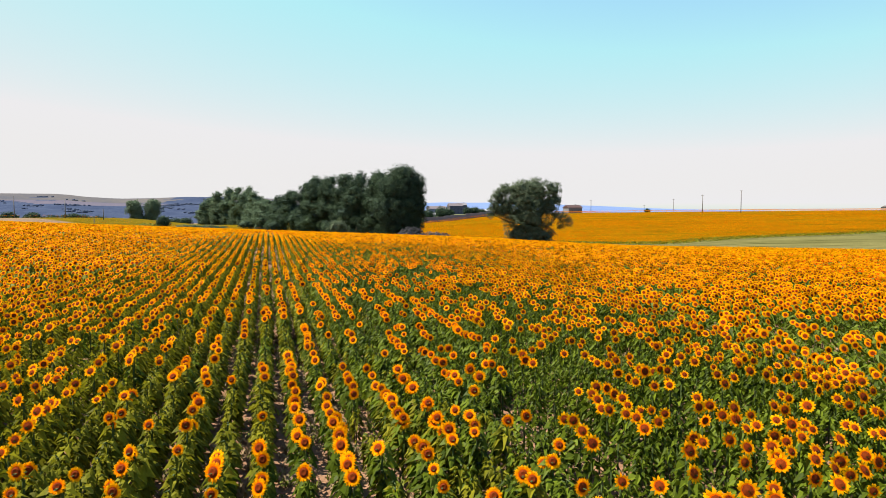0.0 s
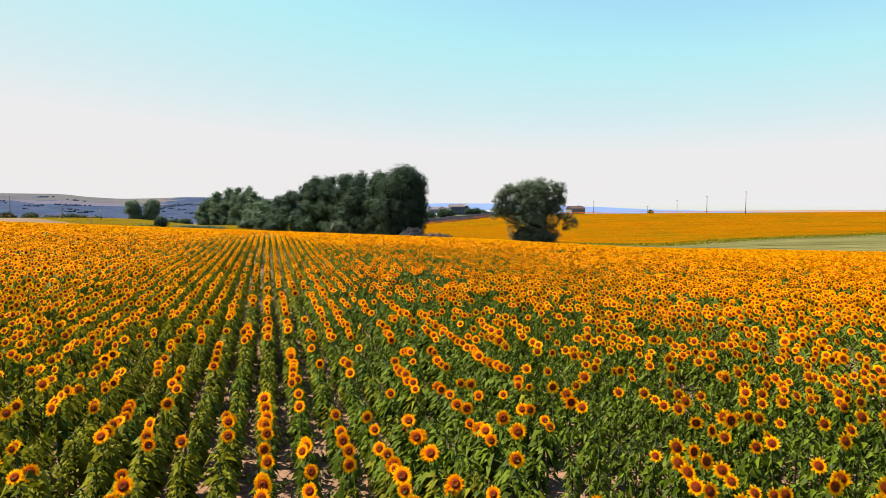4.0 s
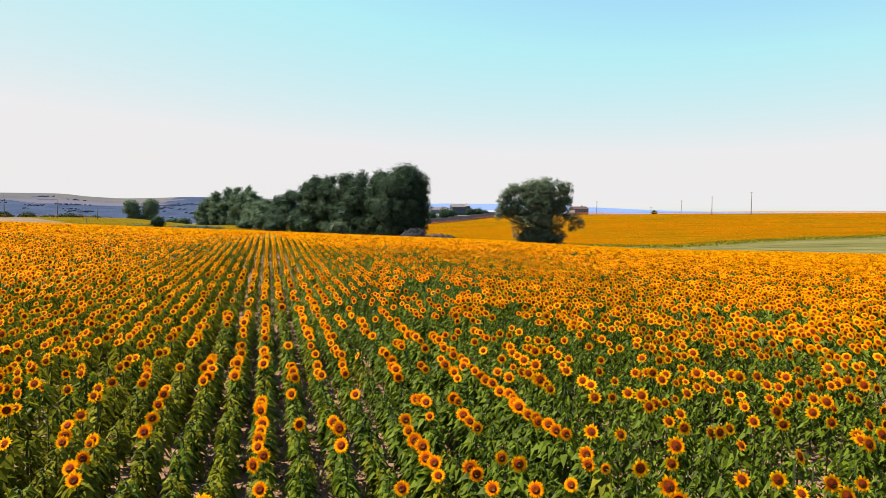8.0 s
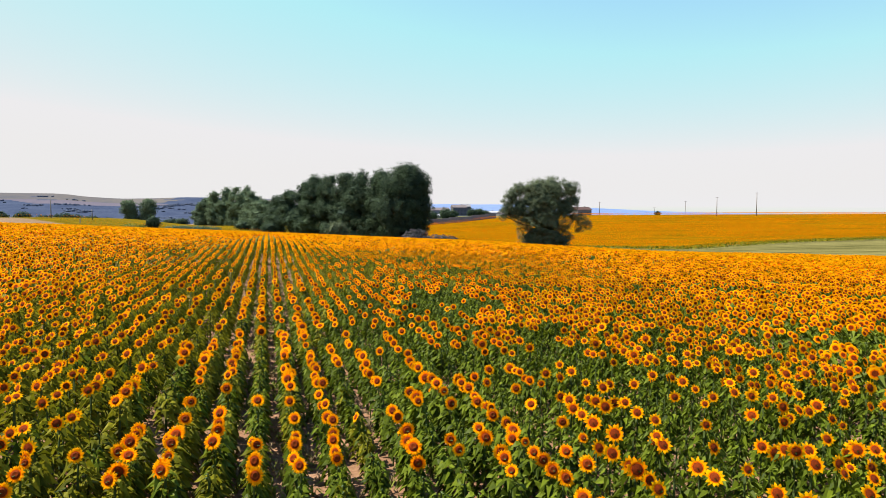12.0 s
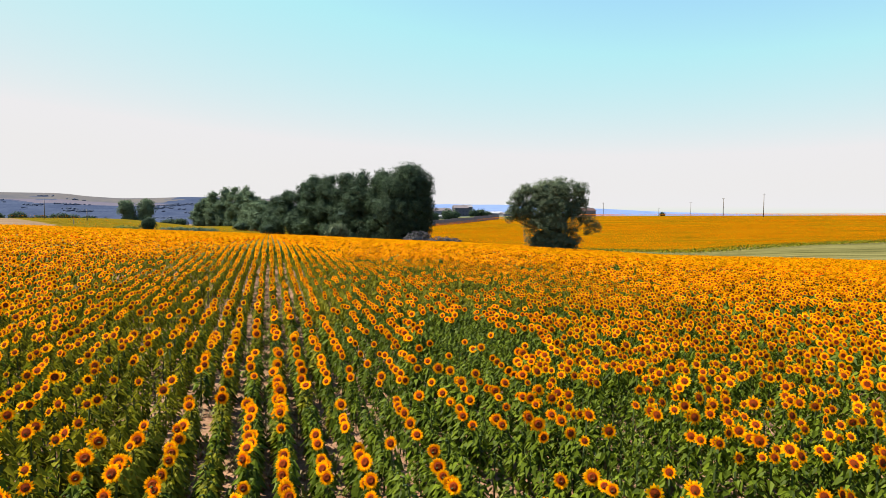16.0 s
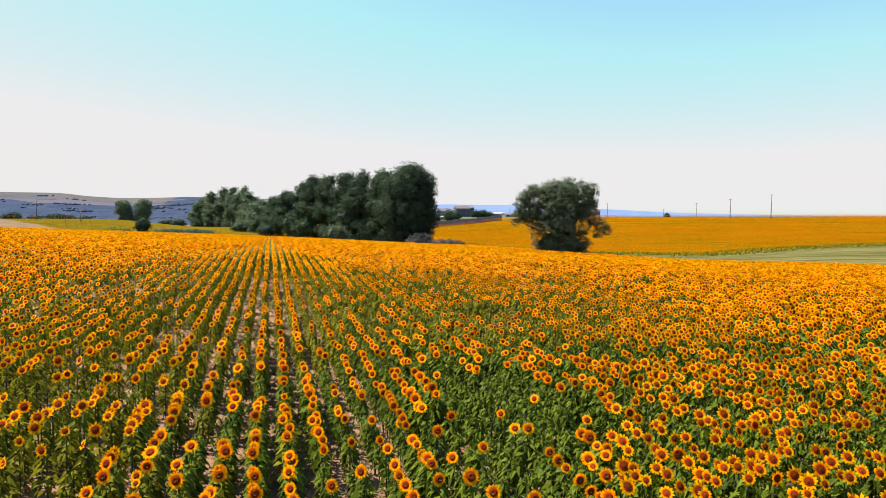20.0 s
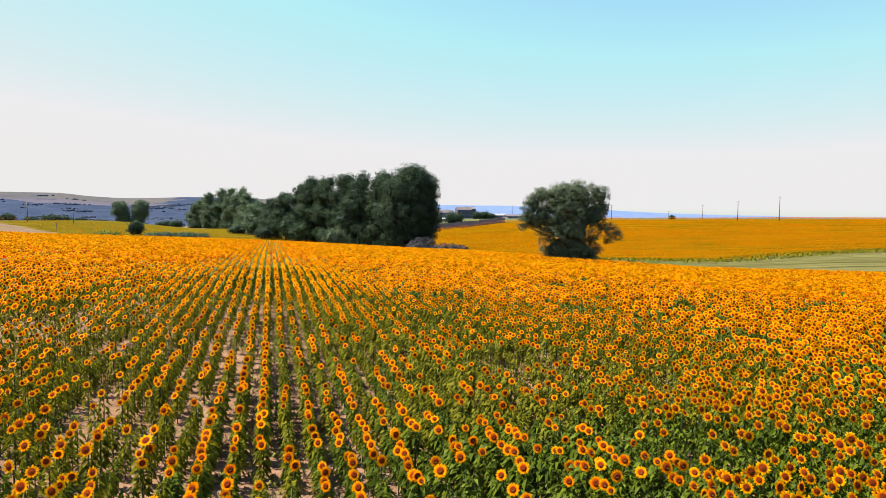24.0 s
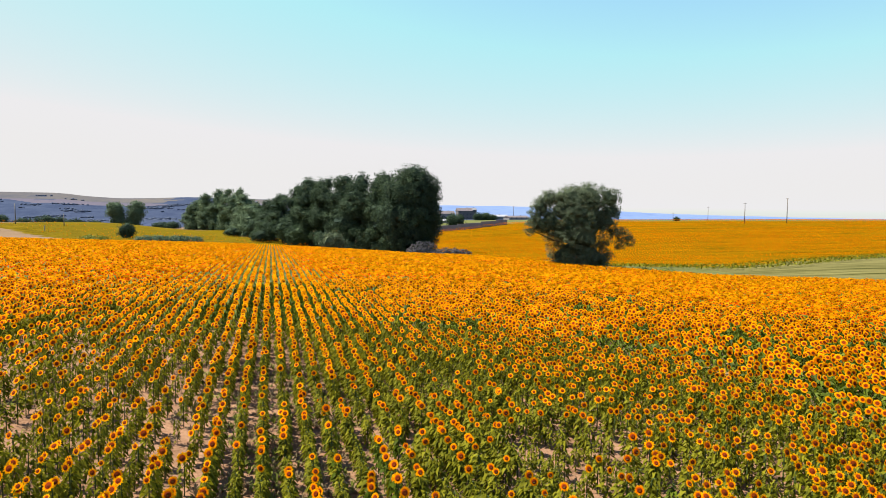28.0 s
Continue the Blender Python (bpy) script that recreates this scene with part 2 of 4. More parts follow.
def in_field(x, y):
    far = field_end(x)
    return (x > -30 - 0.30 * np.maximum(y, 0)) & (x < np.minimum(edge_right(y), 30 + 1.30 * np.maximum(y, 0))) & (y > -8) & (y < far)


def in_far_field(x, y):
    return (y > np.interp(x, (60, 100, 130, 163, 216), (163, 157, 160, 168, 179)) + 1.0 * np.sin(x * 0.09)) & (y < np.interp(x, (40, 76, 116, 150), (297, 302, 331, 350))) & (x > 60 - 0.5 * np.clip(y - 180, 0, 30) + np.clip(y - 210, 0, 200) * 0.2) & (x < 420)


# ground: one sheet, fine nearby, coarse towards the horizon
gx = np.unique(np.concatenate([np.linspace(-3600, -1400, 25), np.arange(-1400, -300, 28), np.linspace(-300, -90, 40), np.arange(-90, 300, 4.0), np.linspace(300, 600, 30), np.arange(600, 1400, 25), np.linspace(1400, 4200, 30)]))
gy = np.unique(np.concatenate([np.linspace(-900, -40, 20), np.arange(-40, 360, 3.0), np.linspace(360, 700, 60), np.arange(700, 3000, 30), np.linspace(3000, 4300, 15)]))
X, Y = np.meshgrid(gx, gy)
Z = land(X, Y)
near = (np.abs(X) < 300) & (Y < 360)
Z = Z + np.where(near, 0.10 * (smooth_noise(X, Y, 7, 2) - 0.5), 0)
nx, ny = len(gx), len(gy)
idx = np.arange(nx * ny).reshape(ny, nx)
quads = np.stack([idx[:-1, :-1], idx[:-1, 1:], idx[1:, 1:], idx[1:, :-1]], -1).reshape(-1, 4)
cx, cy = ((X[:-1, :-1] + X[1:, 1:]) / 2).ravel(), ((Y[:-1, :-1] + Y[1:, 1:]) / 2).ravel()
zone = np.full(len(cx), 2)                                        # dry grass
zone[in_field(cx, cy) | ((cy < 60) & (np.abs(cx) < 400))] = 0     # soil
pale = (cx > edge_right(cy)) & (cy > 40) & (cy < 195) & (cx > 58)
zone[pale] = 1
zone[pale & (cx < 104) & (cy > 140)] = 7
zone[(cy > 182) & (cy < 560) & (cx > 40)] = 7
zone[in_far_field(cx, cy - 9)] = 9
crop = (cy > crop_start(cx)) & (cy < np.where(cx < -95, 300, 430)) & (cx < 20) & (cx > -220) & ~in_field(cx, cy)
zone[crop] = 3
patch = 0.7 * smooth_noise(cx, cy * 0.6, 240, 12) + 0.3 * smooth_noise(cx, cy, 60, 13)
# zones 4, 5, 6 and 8 take the colours with haze mixed in
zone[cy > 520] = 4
zone[(cy > 520) & (cy < 640) & (patch > 0.6)] = 2
zone[(cy > 2130) & (cy < 2300) & (patch > 0.45)] = 6
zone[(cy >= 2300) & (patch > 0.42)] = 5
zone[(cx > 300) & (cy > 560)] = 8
ground = mesh_object("ground", np.stack([X, Y, Z], -1).reshape(-1, 3), quads, [SOIL, PALE, STRAW, CROP, HAZED_WOOD, HILL, HAZED_PINK_HILL, WEEDS, HAZE_BLUE_HILL, CANOPY], zone, smooth=True)
tagged(ground, "rolling farmland with brown soil, mown strip and dry grass", "ground", kind="structure")

# a ridge on the horizon, blue from haze put into its colour
xs = np.linspace(-200, 4300, 180)
ridge_turn = np.degrees(np.arctan2(xs, 3000 - 0.25 * xs))
ridge_top = np.interp(ridge_turn, (-5, 8, 14, 19, 27, 33, 38, 45, 60), (20, 30, 34, 37, 30, 17, 4, -12, -30)) * 1.05 + 7 * (smooth_noise(xs, xs * 0, 300, 21) - 0.5) + 3 * (smooth_noise(xs, xs * 0, 90, 22) - 0.5)
rows = [(-60, 0.0), (0, 0.5), (60, 0.85), (160, 1.0), (400, 0.2)]
rv, rf = [], []
for dy, k in rows:
    for x, top in zip(xs, ridge_top):
        rv.append((x, 3000 + dy * 3 - 0.25 * x, -40 + (top + 40) * k))
for r in range(len(rows) - 1):
    for k in range(len(xs) - 1):
        a = r * len(xs) + k
        rf.append((a, a + 1, a + 1 + len(xs), a + len(xs)))
tagged(mesh_object("backdrop_ridge", rv, rf, [HAZE_BLUE_HILL], 0, smooth=True), "hazy blue ridge of hills on the horizon", "hills", kind="structure")

# ---- trees ----
def card_cloud(centres, normals, size, rng, bend=0.25):
    """Small bent leaf clumps: two quads each, turned at random about the outward way."""
    n = len(centres)
    out = normals + rng.normal(0, 0.38, (n, 3))
    out /= np.linalg.norm(out, axis=1)[:, None]
    side = np.cross(out, rng.normal(0, 1, (n, 3)))
    side /= np.linalg.norm(side, axis=1)[:, None] + 1e-9
    up = np.cross(out, side)
    s = (size * rng.uniform(0.6, 1.3, n))[:, None]
    w = s * rng.uniform(0.45, 0.8, n)[:, None]
    v = np.stack([centres - up * s, centres - side * w + out * s * bend, centres + up * s, centres + side * w + out * s * bend], 1)
    base = np.arange(n)[:, None] * 4
    f = np.concatenate([base + [0, 1, 2], base + [0, 2, 3]], 1).reshape(-1, 3)
    return v.reshape(-1, 3), f


def lobe_points(lobes, count, rng, inner=0.7, flat_base=None):
    """Points near the outer skin of a crown made of ellipsoids (x, y, z, rx, ry, rz)."""
    lobes = np.array(lobes, float)
    area = lobes[:, 3] * lobes[:, 5] + lobes[:, 4] * lobes[:, 5]
    pick = rng.choice(len(lobes), count, p=area / area.sum())
    way = rng.normal(0, 1, (count, 3))
    way /= np.linalg.norm(way, axis=1)[:, None]
    r = 1 - (1 - inner) * rng.rand(count) ** 1.6
    r *= 1 + 0.10 * np.sin(way[:, 0] * 9 + pick) * np.cos(way[:, 2] * 8 + pick * 2)
    p = lobes[pick, :3] + way * lobes[pick, 3:] * r[:, None]
    keep = np.ones(count, bool)
    for c in lobes:
        keep &= (((p - c[:3]) / c[3:]) ** 2).sum(1) > 0.42
    return p[keep], way[keep]


def make_tree(name, x, y, lobes, leaf, size, count, trunk_r, limbs, label, category="tree", group="", seed=0, core=0.72):
    rng = np.random.RandomState(seed)
    z0 = float(land(x, y))
    tree = new(name)
    tree.location = (x, y, z0 - 0.05)
    top = max(l[2] for l in lobes)
    bm = tube([(0, 0, -0.3), (0.06, 0, top * 0.2), (0.15, 0.1, top * 0.55), (0.1, 0, top * 0.95)], [trunk_r * 1.25, trunk_r, trunk_r * 0.7, trunk_r * 0.25], 9)
    part("trunk", bm, BARK, tree, smooth=True)
    for k in range(limbs):
        l = lobes[k % len(lobes)]
        start = Vector((0.1, 0.05, max(top * rng.uniform(0.12, 0.45), l[2] * 0.62)))
        end = Vector(l[:3]) + Vector(rng.normal(0, 0.35, 3)) * l[3]
        mid = start.lerp(end, 0.5) + Vector((0, 0, -0.08 * (end - start).length))
        part("limb", tube([start, mid, end], [trunk_r * 0.5, trunk_r * 0.33, trunk_r * 0.08], 6), BARK, tree, smooth=True)
    twigs, out = lobe_points(lobes, max(30, count // 15), rng, 0.55)
    pick = rng.randint(0, len(twigs), count)
    spread = 2.2 * size
    p = twigs[pick] + np.clip(rng.normal(0, 1, (count, 3)), -1.5, 1.5) * spread * np.array([1, 1, 0.8])
    p[:, 2] = np.maximum(p[:, 2], 0.15)
    v, f = card_cloud(p, out[pick] + np.array([0, 0, 0.35]), size, rng)
    vs, fs, n = [v], [f], len(v)
    for l in lobes:                                              # the dense inside
        if l[3] < 1.7 and len(lobes) > 15:
            continue
        bm = bmesh.new()
        bmesh.ops.create_icosphere(bm, subdivisions=2, radius=1.0)
        w = np.array([q.co for q in bm.verts])
        t = np.array([[q.index for q in fc.verts] for fc in bm.faces])
        bm.free()
        w = w * (core * 0.8 + 0.35 * rng.rand(len(w), 1)) * np.array(l[3:]) + np.array(l[:3])
        w[:, 2] = np.maximum(w[:, 2], 0.05)
        vs.append(w)
        fs.append(t + n)
        n += len(w)
    mesh_object("crown", np.concatenate(vs), np.concatenate(fs), [leaf], 0, tree)
    return tagged(tree, label, category, group)


def poplar_lobes(h, w, rng, low=0.12):
    lobes = []
    w = w * 1.18
    n = 11 + int(w / 2)
    for k in range(n):
        t = k / (n - 1)
        zz = h * (low + 0.12 + (0.80 - low) * t)
        r = w * 0.5 * (0.55 + 0.45 * math.sin(math.pi * min(1, 0.25 + 0.72 * t)))
        a = rng.rand() * math.tau
        off = r * rng.uniform(0.35, 0.75) * (1 - 0.45 * t)
        lobes.append((off * math.cos(a), off * math.sin(a), zz, r * rng.uniform(0.42, 0.75), r * rng.uniform(0.45, 0.75), h * rng.uniform(0.08, 0.14)))
    return lobes


def px_place(px, depth):
    """Ground place for a horizontal position in the opening view, as a share of its half width, at a distance along the view."""
    a = radians(15.46) + math.atan((px - 784) / 784 * math.tan(radians(35)))
    return depth * math.tan(a), depth


# the grove: a belt of tall poplars that recedes to the left
GROVE = [  # opening x, distance, height, width
    (680, 214, 19.2, 12), (664, 218, 18.4, 12), (636, 222, 19.2, 11), (612, 228, 19.2, 11), (588, 236, 18.6, 11),
    (566, 245, 18.8, 12), (543, 255, 16.8, 12), (520, 270, 14.0, 12), (497, 290, 12.2, 13), (474, 330, 14.2, 13), (455, 380, 19.0, 14),
    (441, 405, 21.6, 12), (424, 420, 23.2, 11), (408, 436, 22.4, 12), (390, 440, 21.2, 12), (374, 450, 17.0, 14), (364, 452, 12.0, 9)]
for k, (px, dist, h, w) in enumerate(GROVE):
    rng = np.random.RandomState(100 + k)
    x, y = px_place(px, dist)
    h = h + (3.0 if dist < 300 else 0.7)
    # from 300 m on, the leaf colour is paled to stand for haze
    make_tree("poplar_tree", x, y, poplar_lobes(h, w, rng, -0.06), TREE_LEAF if dist < 300 else HAZED_LEAF, 0.25 if dist < 300 else 0.36, 13500 if dist < 300 else 8000, 0.35, 5,
              "tall dense dark-green poplar in the grove behind the field", "tree", "poplars of the grove", seed=200 + k, core=0.58)
DOME = [(0, 0, 5, 7.6, 6, 6), (-1, 0, 10, 8.2, 6.5, 6), (2.5, 0, 11, 6.2, 6, 6.5), (0.7, 0, 17.3, 7.0, 6, 5.4), (-3.2, 0, 16, 4.6, 4.6, 4.6), (4.3, 0, 17.2, 4.6, 4.4, 4.6), (1.1, 0, 21.2, 4.5, 4, 3.2), (5.6, 0, 12.5, 3, 3, 4), (5.4, 0, 6, 3.2, 3.2, 5)]
make_tree("poplar_tree", *px_place(709, 206), DOME, TREE_LEAF, 0.24, 38000, 0.45, 6, "broad domed dark-green poplar at the end of the grove", "tree", "poplars of the grove", seed=199, core=0.6)
# the lone willow at the field's edge
x, y = 66.5, 153.0
W = [(-0.8, 0, 3, 6.7, 5, 3.6), (-0.9, 0, 7, 7.3, 5.4, 4.2), (-1.4, 0, 11.2, 7.0, 5, 4.0), (1.0, 0, 14.4, 4.4, 4.4, 3.0), (-3.2, 0, 14.2, 3.9, 3.2, 2.7), (5.9, 0, 14.2, 2.5, 2.4, 2.3), (6.6, 0.3, 11.6, 1.9, 1.8, 1.9),
     (4.4, 0, 10, 3.2, 3, 2.7), (-7.2, 0, 9.6, 2.6, 2.3, 2.6), (-9.6, 0, 9.6, 1.8, 1.6, 2.3), (-11.2, 0.2, 8.4, 1.1, 1.0, 1.6), (-9.1, 0, 12.7, 1.9, 1.6, 1.8), (-7.4, 0, 14.1, 2.0, 1.7, 1.7), (-10.6, 0, 11.4, 1.2, 1.1, 1.2),
     (7.6, 0, 7.4, 1.6, 1.8, 1.2), (9.2, 0, 6.8, 1.3, 1.3, 1.7), (10.7, 0, 5.7, 0.9, 0.9, 1.6), (8.4, 0, 5, 0.9, 0.8, 1.3), (2.6, -1, 2, 3.6, 3, 2.5), (-3, -1, 2, 3.3, 3, 2.5)]
make_tree("willow_tree", x, y, W, WILLOW_LEAF, 0.13, 58000, 0.5, 12, "broad grey-green willow standing alone at the field edge", "tree", seed=7, core=0.55)
# the two-stemmed tree in the valley, and bushes
x, y = px_place(248, 475)
make_tree("valley_tree", x, y, [(-2.4, 0, 9.5, 5.2, 5, 5), (-3.4, 0, 12.6, 3.4, 3.4, 3.2), (-1.2, 0, 5, 4.2, 4.2, 4.4), (-1, 0, 2.5, 3.8, 3.6, 3.5)], HAZED_LEAF, 0.42, 6000, 0.4, 3, "round tree in the valley, its green paled by haze", "tree", "valley trees", seed=31)
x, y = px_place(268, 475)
make_tree("valley_tree", x, y, [(2.0, 0, 9.7, 5.2, 5, 5), (2.6, 0, 13, 3.6, 3.4, 3.2), (1, 0, 5, 4.4, 4.2, 4.4), (0.6, 0, 2.5, 3.8, 3.6, 3.5)], HAZED_LEAF, 0.42, 6000, 0.4, 3, "round tree in the valley, its green paled by haze", "tree", "valley trees", seed=32)


def bush(px, dist, h, w, label, leaf=TREE_LEAF, seed=0, size=0.22):
    x, y = px_place(px, dist)
    return make_tree("bush", x, y, [(0, 0, h * 0.5, w * 0.5, w * 0.4, h * 0.5), (w * 0.25, 0, h * 0.4, w * 0.35, w * 0.3, h * 0.42), (-w * 0.25, 0, h * 0.42, w * 0.33, w * 0.3, h * 0.42)],
                     leaf, size, 1400, 0.08, 3, label, "bush", seed=seed)


bush(290, 257, 5.4, 4.4, "dark round bush beside the dry strip", seed=41)
bush(264, 203, 1.7, 5.5, "low green bush at the field's far edge", WEED_LEAF, seed=42)
bush(600, 205, 5.6, 5.6, "lighter green bush in front of the grove", WILLOW_LEAF, seed=43)
bush(440, 330, 4.2, 8, "low dark bush at the foot of the grove", seed=44)
bush(490, 270, 4.6, 8, "low dark bush at the foot of the grove", seed=45)
make_tree("bush", -100.3, 320.7, [(0, 0, 0.9, 1.3, 1.1, 0.9), (0.8, 0, 0.7, 0.9, 0.9, 0.7), (-0.7, 0, 0.8, 0.9, 0.9, 0.8)], TREE_LEAF, 0.16, 900, 0.06, 3, "small dark bush on the dry strip", "bush", seed=47)
for k, (bx0, by0, h) in enumerate(((71.5, 147.6, 1.1), (75.5, 145.2, 0.9), (79.0, 143.2, 1.2), (83.5, 140.6, 0.8), (88, 138.2, 0.7))):
    make_tree("bush", bx0, by0, [(0, 0, h * 0.5, 1.5, 0.8, h * 0.55), (1.0, 0, h * 0.4, 1.0, 0.7, h * 0.45), (-0.9, 0, h * 0.45, 0.9, 0.7, h * 0.45)], WEED_LEAF, 0.13, 700, 0.04, 3, "low dark-green weedy bush on the field's margin", "bush", "bushes on the field margin", seed=350 + k)
bush(1147, 392, 2.6, 3.4, "small dark shrub on the crest of the far field", seed=46)

# ---- poles, stones, village ----
def pole(x, y, h, r, label, arms=1, group="poles on the slope"):
    thing = new("utility_pole")
    thing.location = (x, y, float(land(x, y)) - 0.1)
    part("shaft", tube([(0, 0, -0.3), (0, 0, h * 0.5), (0, 0, h)], [r * 1.15, r, r * 0.8], 8), POLE, thing, smooth=True)
    for k in range(arms):
        part("crossarm", box(-0.9, 0.9, -0.06, 0.06, h - 0.5 - 0.7 * k, h - 0.38 - 0.7 * k, 0.01), POLE, thing)
        for s in (-0.8, 0.0, 0.8):
            part("insulator", tube([(s, 0, h - 0.38 - 0.7 * k), (s, 0, h - 0.28 - 0.7 * k), (s, 0, h - 0.2 - 0.7 * k)], [0.04, 0.07, 0.03], 6), GREY_WALL, thing)
    return tagged(thing, label, "utility pole", group)


pole(268.5, 312, 13.4, 0.19, "tall grey power pole behind the far field")
pole(242, 312, 10.8, 0.18, "grey power pole behind the far field")
pole(252.6, 354, 8.6, 0.12, "slim grey power pole behind the far field")
pole(*px_place(1047, 400), 9.5, 0.2, "slim grey power pole near the low house")
pole(*px_place(1141, 392), 5.5, 0.14, "short post beside a shrub on the crest")
for px, dist, h in ((29, 275, 8.4), (119, 282, 7.0), (186, 300, 4.6)):
    pole(*px_place(px, dist), h, 0.16, "weathered wooden power pole beside the dry strip", 0, "poles beside the dry strip")
pole(*px_place(889, 580), 12, 0.25, "grey power pole in the village", 1, "poles in the village")


def lattice_tower(px, dist, h):
    x, y = px_place(px, dist)
    thing = new("lattice_tower")
    thing.location = (x, y, float(land(x, y)))
    w = h * 0.11
    for sx in (-1, 1):
        for sy in (-1, 1):
            part("leg", tube([(sx * w, sy * w, -0.5), (sx * w * 0.2, sy * w * 0.2, h)], [0.28, 0.2], 5), POLE, thing)
    for k in range(5):
        z0, z1 = h * k / 5, h * (k + 1) / 5
        a, b = w * (1 - 0.8 * k / 5), w * (1 - 0.8 * (k + 1) / 5)
        part("brace", tube([(-a, -a, z0), (b, -b, z1)], [0.16, 0.16], 4), POLE, thing)
        part("brace", tube([(a, -a, z0), (-b, -b, z1)], [0.16, 0.16], 4), POLE, thing)
    for k in range(3):
        part("arm", box(-w * 1.6, w * 1.6, -0.15, 0.15, h * (0.7 + 0.12 * k), h * (0.7 + 0.12 * k) + 0.35), POLE, thing)
    return tagged(thing, "grey steel lattice power tower on the far slope", "power tower")


lattice_tower(364, 1000, 30)


# a long heap of dry grey brushwood in front of the grove
def brush_pile(px, dist, length, depth, h, seed, label):
    rng = np.random.RandomState(seed)
    x, y = px_place(px, dist)
    thing = new("brush_pile")
    thing.location = (x, y, float(land(x, y)))
    n = 520
    a = rng.uniform(-1, 1, n)
    top = h * np.clip(1 - a ** 4, 0.02, 1) ** 0.5 * (0.75 + 0.4 * smooth_noise(a * 6 + 9, a * 0, 1, seed))
    bm = bmesh.new()
    for k in range(n):
        c = Vector((a[k] * length / 2, rng.uniform(-depth, depth) / 2 * math.sqrt(max(0.05, 1 - a[k] ** 2)), top[k] * rng.uniform(0.02, 1) ** 0.7))
        w = Vector((rng.normal(), rng.normal(), rng.normal() * 0.5)).normalized() * rng.uniform(0.3, 1.0)
        lo, hi = c - w / 2, c + w / 2
        lo.z, hi.z = max(lo.z, 0.02), max(hi.z, 0.05)
        tube([lo, lo.lerp(hi, 0.5) + Vector((0, 0, 0.05)), hi], [0.07, 0.06, 0.03], 4, bm)
    part("brushwood", bm, STONE, thing)
    bm = bmesh.new()
    for k in range(16):
        u = -0.9 + 1.8 * k / 15
        hh = h * 0.8 * math.sqrt(1 - u * u) * rng.uniform(0.8, 1.1)
        made = bmesh.ops.create_icosphere(bm, subdivisions=2, radius=1.0, matrix=Matrix.Translation((u * length / 2, 0, hh * 0.35)) @ Matrix.Diagonal((length / 16, depth * 0.35, hh * 0.62, 1)))
        for v in made["verts"]:
            v.co += Vector(rng.normal(0, 0.08, 3))
            v.co.z = max(v.co.z, 0.0)
    part("heap", bm, STONE, thing)
    return tagged(thing, label, "brush pile")


brush_pile(729, 197, 9.0, 3.0, 3.4, 3, "grey heap of dry brushwood at the grove's corner")
brush_pile(770, 195, 11.0, 2.6, 2.5, 4, "low grey heap of dry brushwood beside the field")


# ---- the village beyond the slope ----
def house(px, dist, w, d, h, roof_h, wall, roof, label, windows=3, floors=1, turn=0.0, lift=0.0):
    x, y = px_place(px, dist)
    thing = new("house")
    thing.matrix_basis = pose(x, y, float(land(x, y)) + lift, 0, 0, turn)
    part("wall", box(-w / 2, w / 2, -d / 2, d / 2, -3, h, 0.03), wall, thing)
    e = 0.35
    bm = bmesh.new()
    v = [bm.verts.new(p) for p in ((-w / 2 - e, -d / 2 - e, h), (w / 2 + e, -d / 2 - e, h), (w / 2 + e, 0, h + roof_h), (-w / 2 - e, 0, h + roof_h), (-w / 2 - e, d / 2 + e, h), (w / 2 + e, d / 2 + e, h))]
    for q in ((0, 1, 2, 3), (3, 2, 5, 4), (0, 3, 4), (1, 5, 2), (0, 4, 5, 1)):
        bm.faces.new([v[i] for i in q])
    roof_ob = part("roof", bm, roof, thing)
    part("chimney", box(w * 0.2, w * 0.2 + 0.5, -0.25, 0.25, h + roof_h * 0.5, h + roof_h + 0.6), BRICK, roof_ob)
    for fl in range(floors):
        for k in range(windows):
            cx_ = -w / 2 + w * (k + 0.5) / windows
            z0 = 0.9 + fl * 2.8
            win = part("window", box(cx_ - 0.45, cx_ + 0.45, -d / 2 - 0.03, -d / 2 + 0.05, z0, z0 + 1.2), DARK, thing)
            part("sill", box(cx_ - 0.55, cx_ + 0.55, -d / 2 - 0.12, -d / 2 + 0.02, z0 - 0.1, z0 - 0.02), GREY_WALL, win)
    return tagged(thing, label, "house", "village houses")


house(774, 570, 17, 9, 5.2, 2.4, PLASTER, ROOF, "pale plastered house with a brown tiled roof", 5, 1)
house(807, 575, 13, 9, 7.5, 2.6, BRICK, ROOF, "brick village house with a tiled roof", 4, 2)
house(819, 585, 8, 8, 8.4, 2.0, BRICK, GREY_WALL, "tall brown house block standing over the village", 2, 3)
house(856, 560, 24, 10, 2.6, 1.6, GREY_WALL, ROOF_PALE, "long low shed with a pale roof", 4, 1)
house(893, 540, 20, 9, 1.9, 1.5, PLASTER, ROOF, "low house with a reddish roof at the village edge", 4, 1, 12)
house(760, 430, 14, 7, 1.8, 1.0, GREY_WALL, ROOF_PALE, "low shed with a bright roof behind the field", 3, 1)
house(1014.5, 345, 9.6, 6, 3.3, 1.5, GREY_WALL, ROOF_DARK, "low brown house on the crest of the field", 2, 1, 8)
house(1574, 420, 9, 7, 3.0, 1.4, PLASTER, ROOF, "small farm building on the crest", 2, 1)

# a long grey wall along the upper edge of the second field
wall_thing = new("field_wall")
ends = [px_place(px, d) for px, d in ((752, 306), (800, 312), (850, 326), (868, 333))]
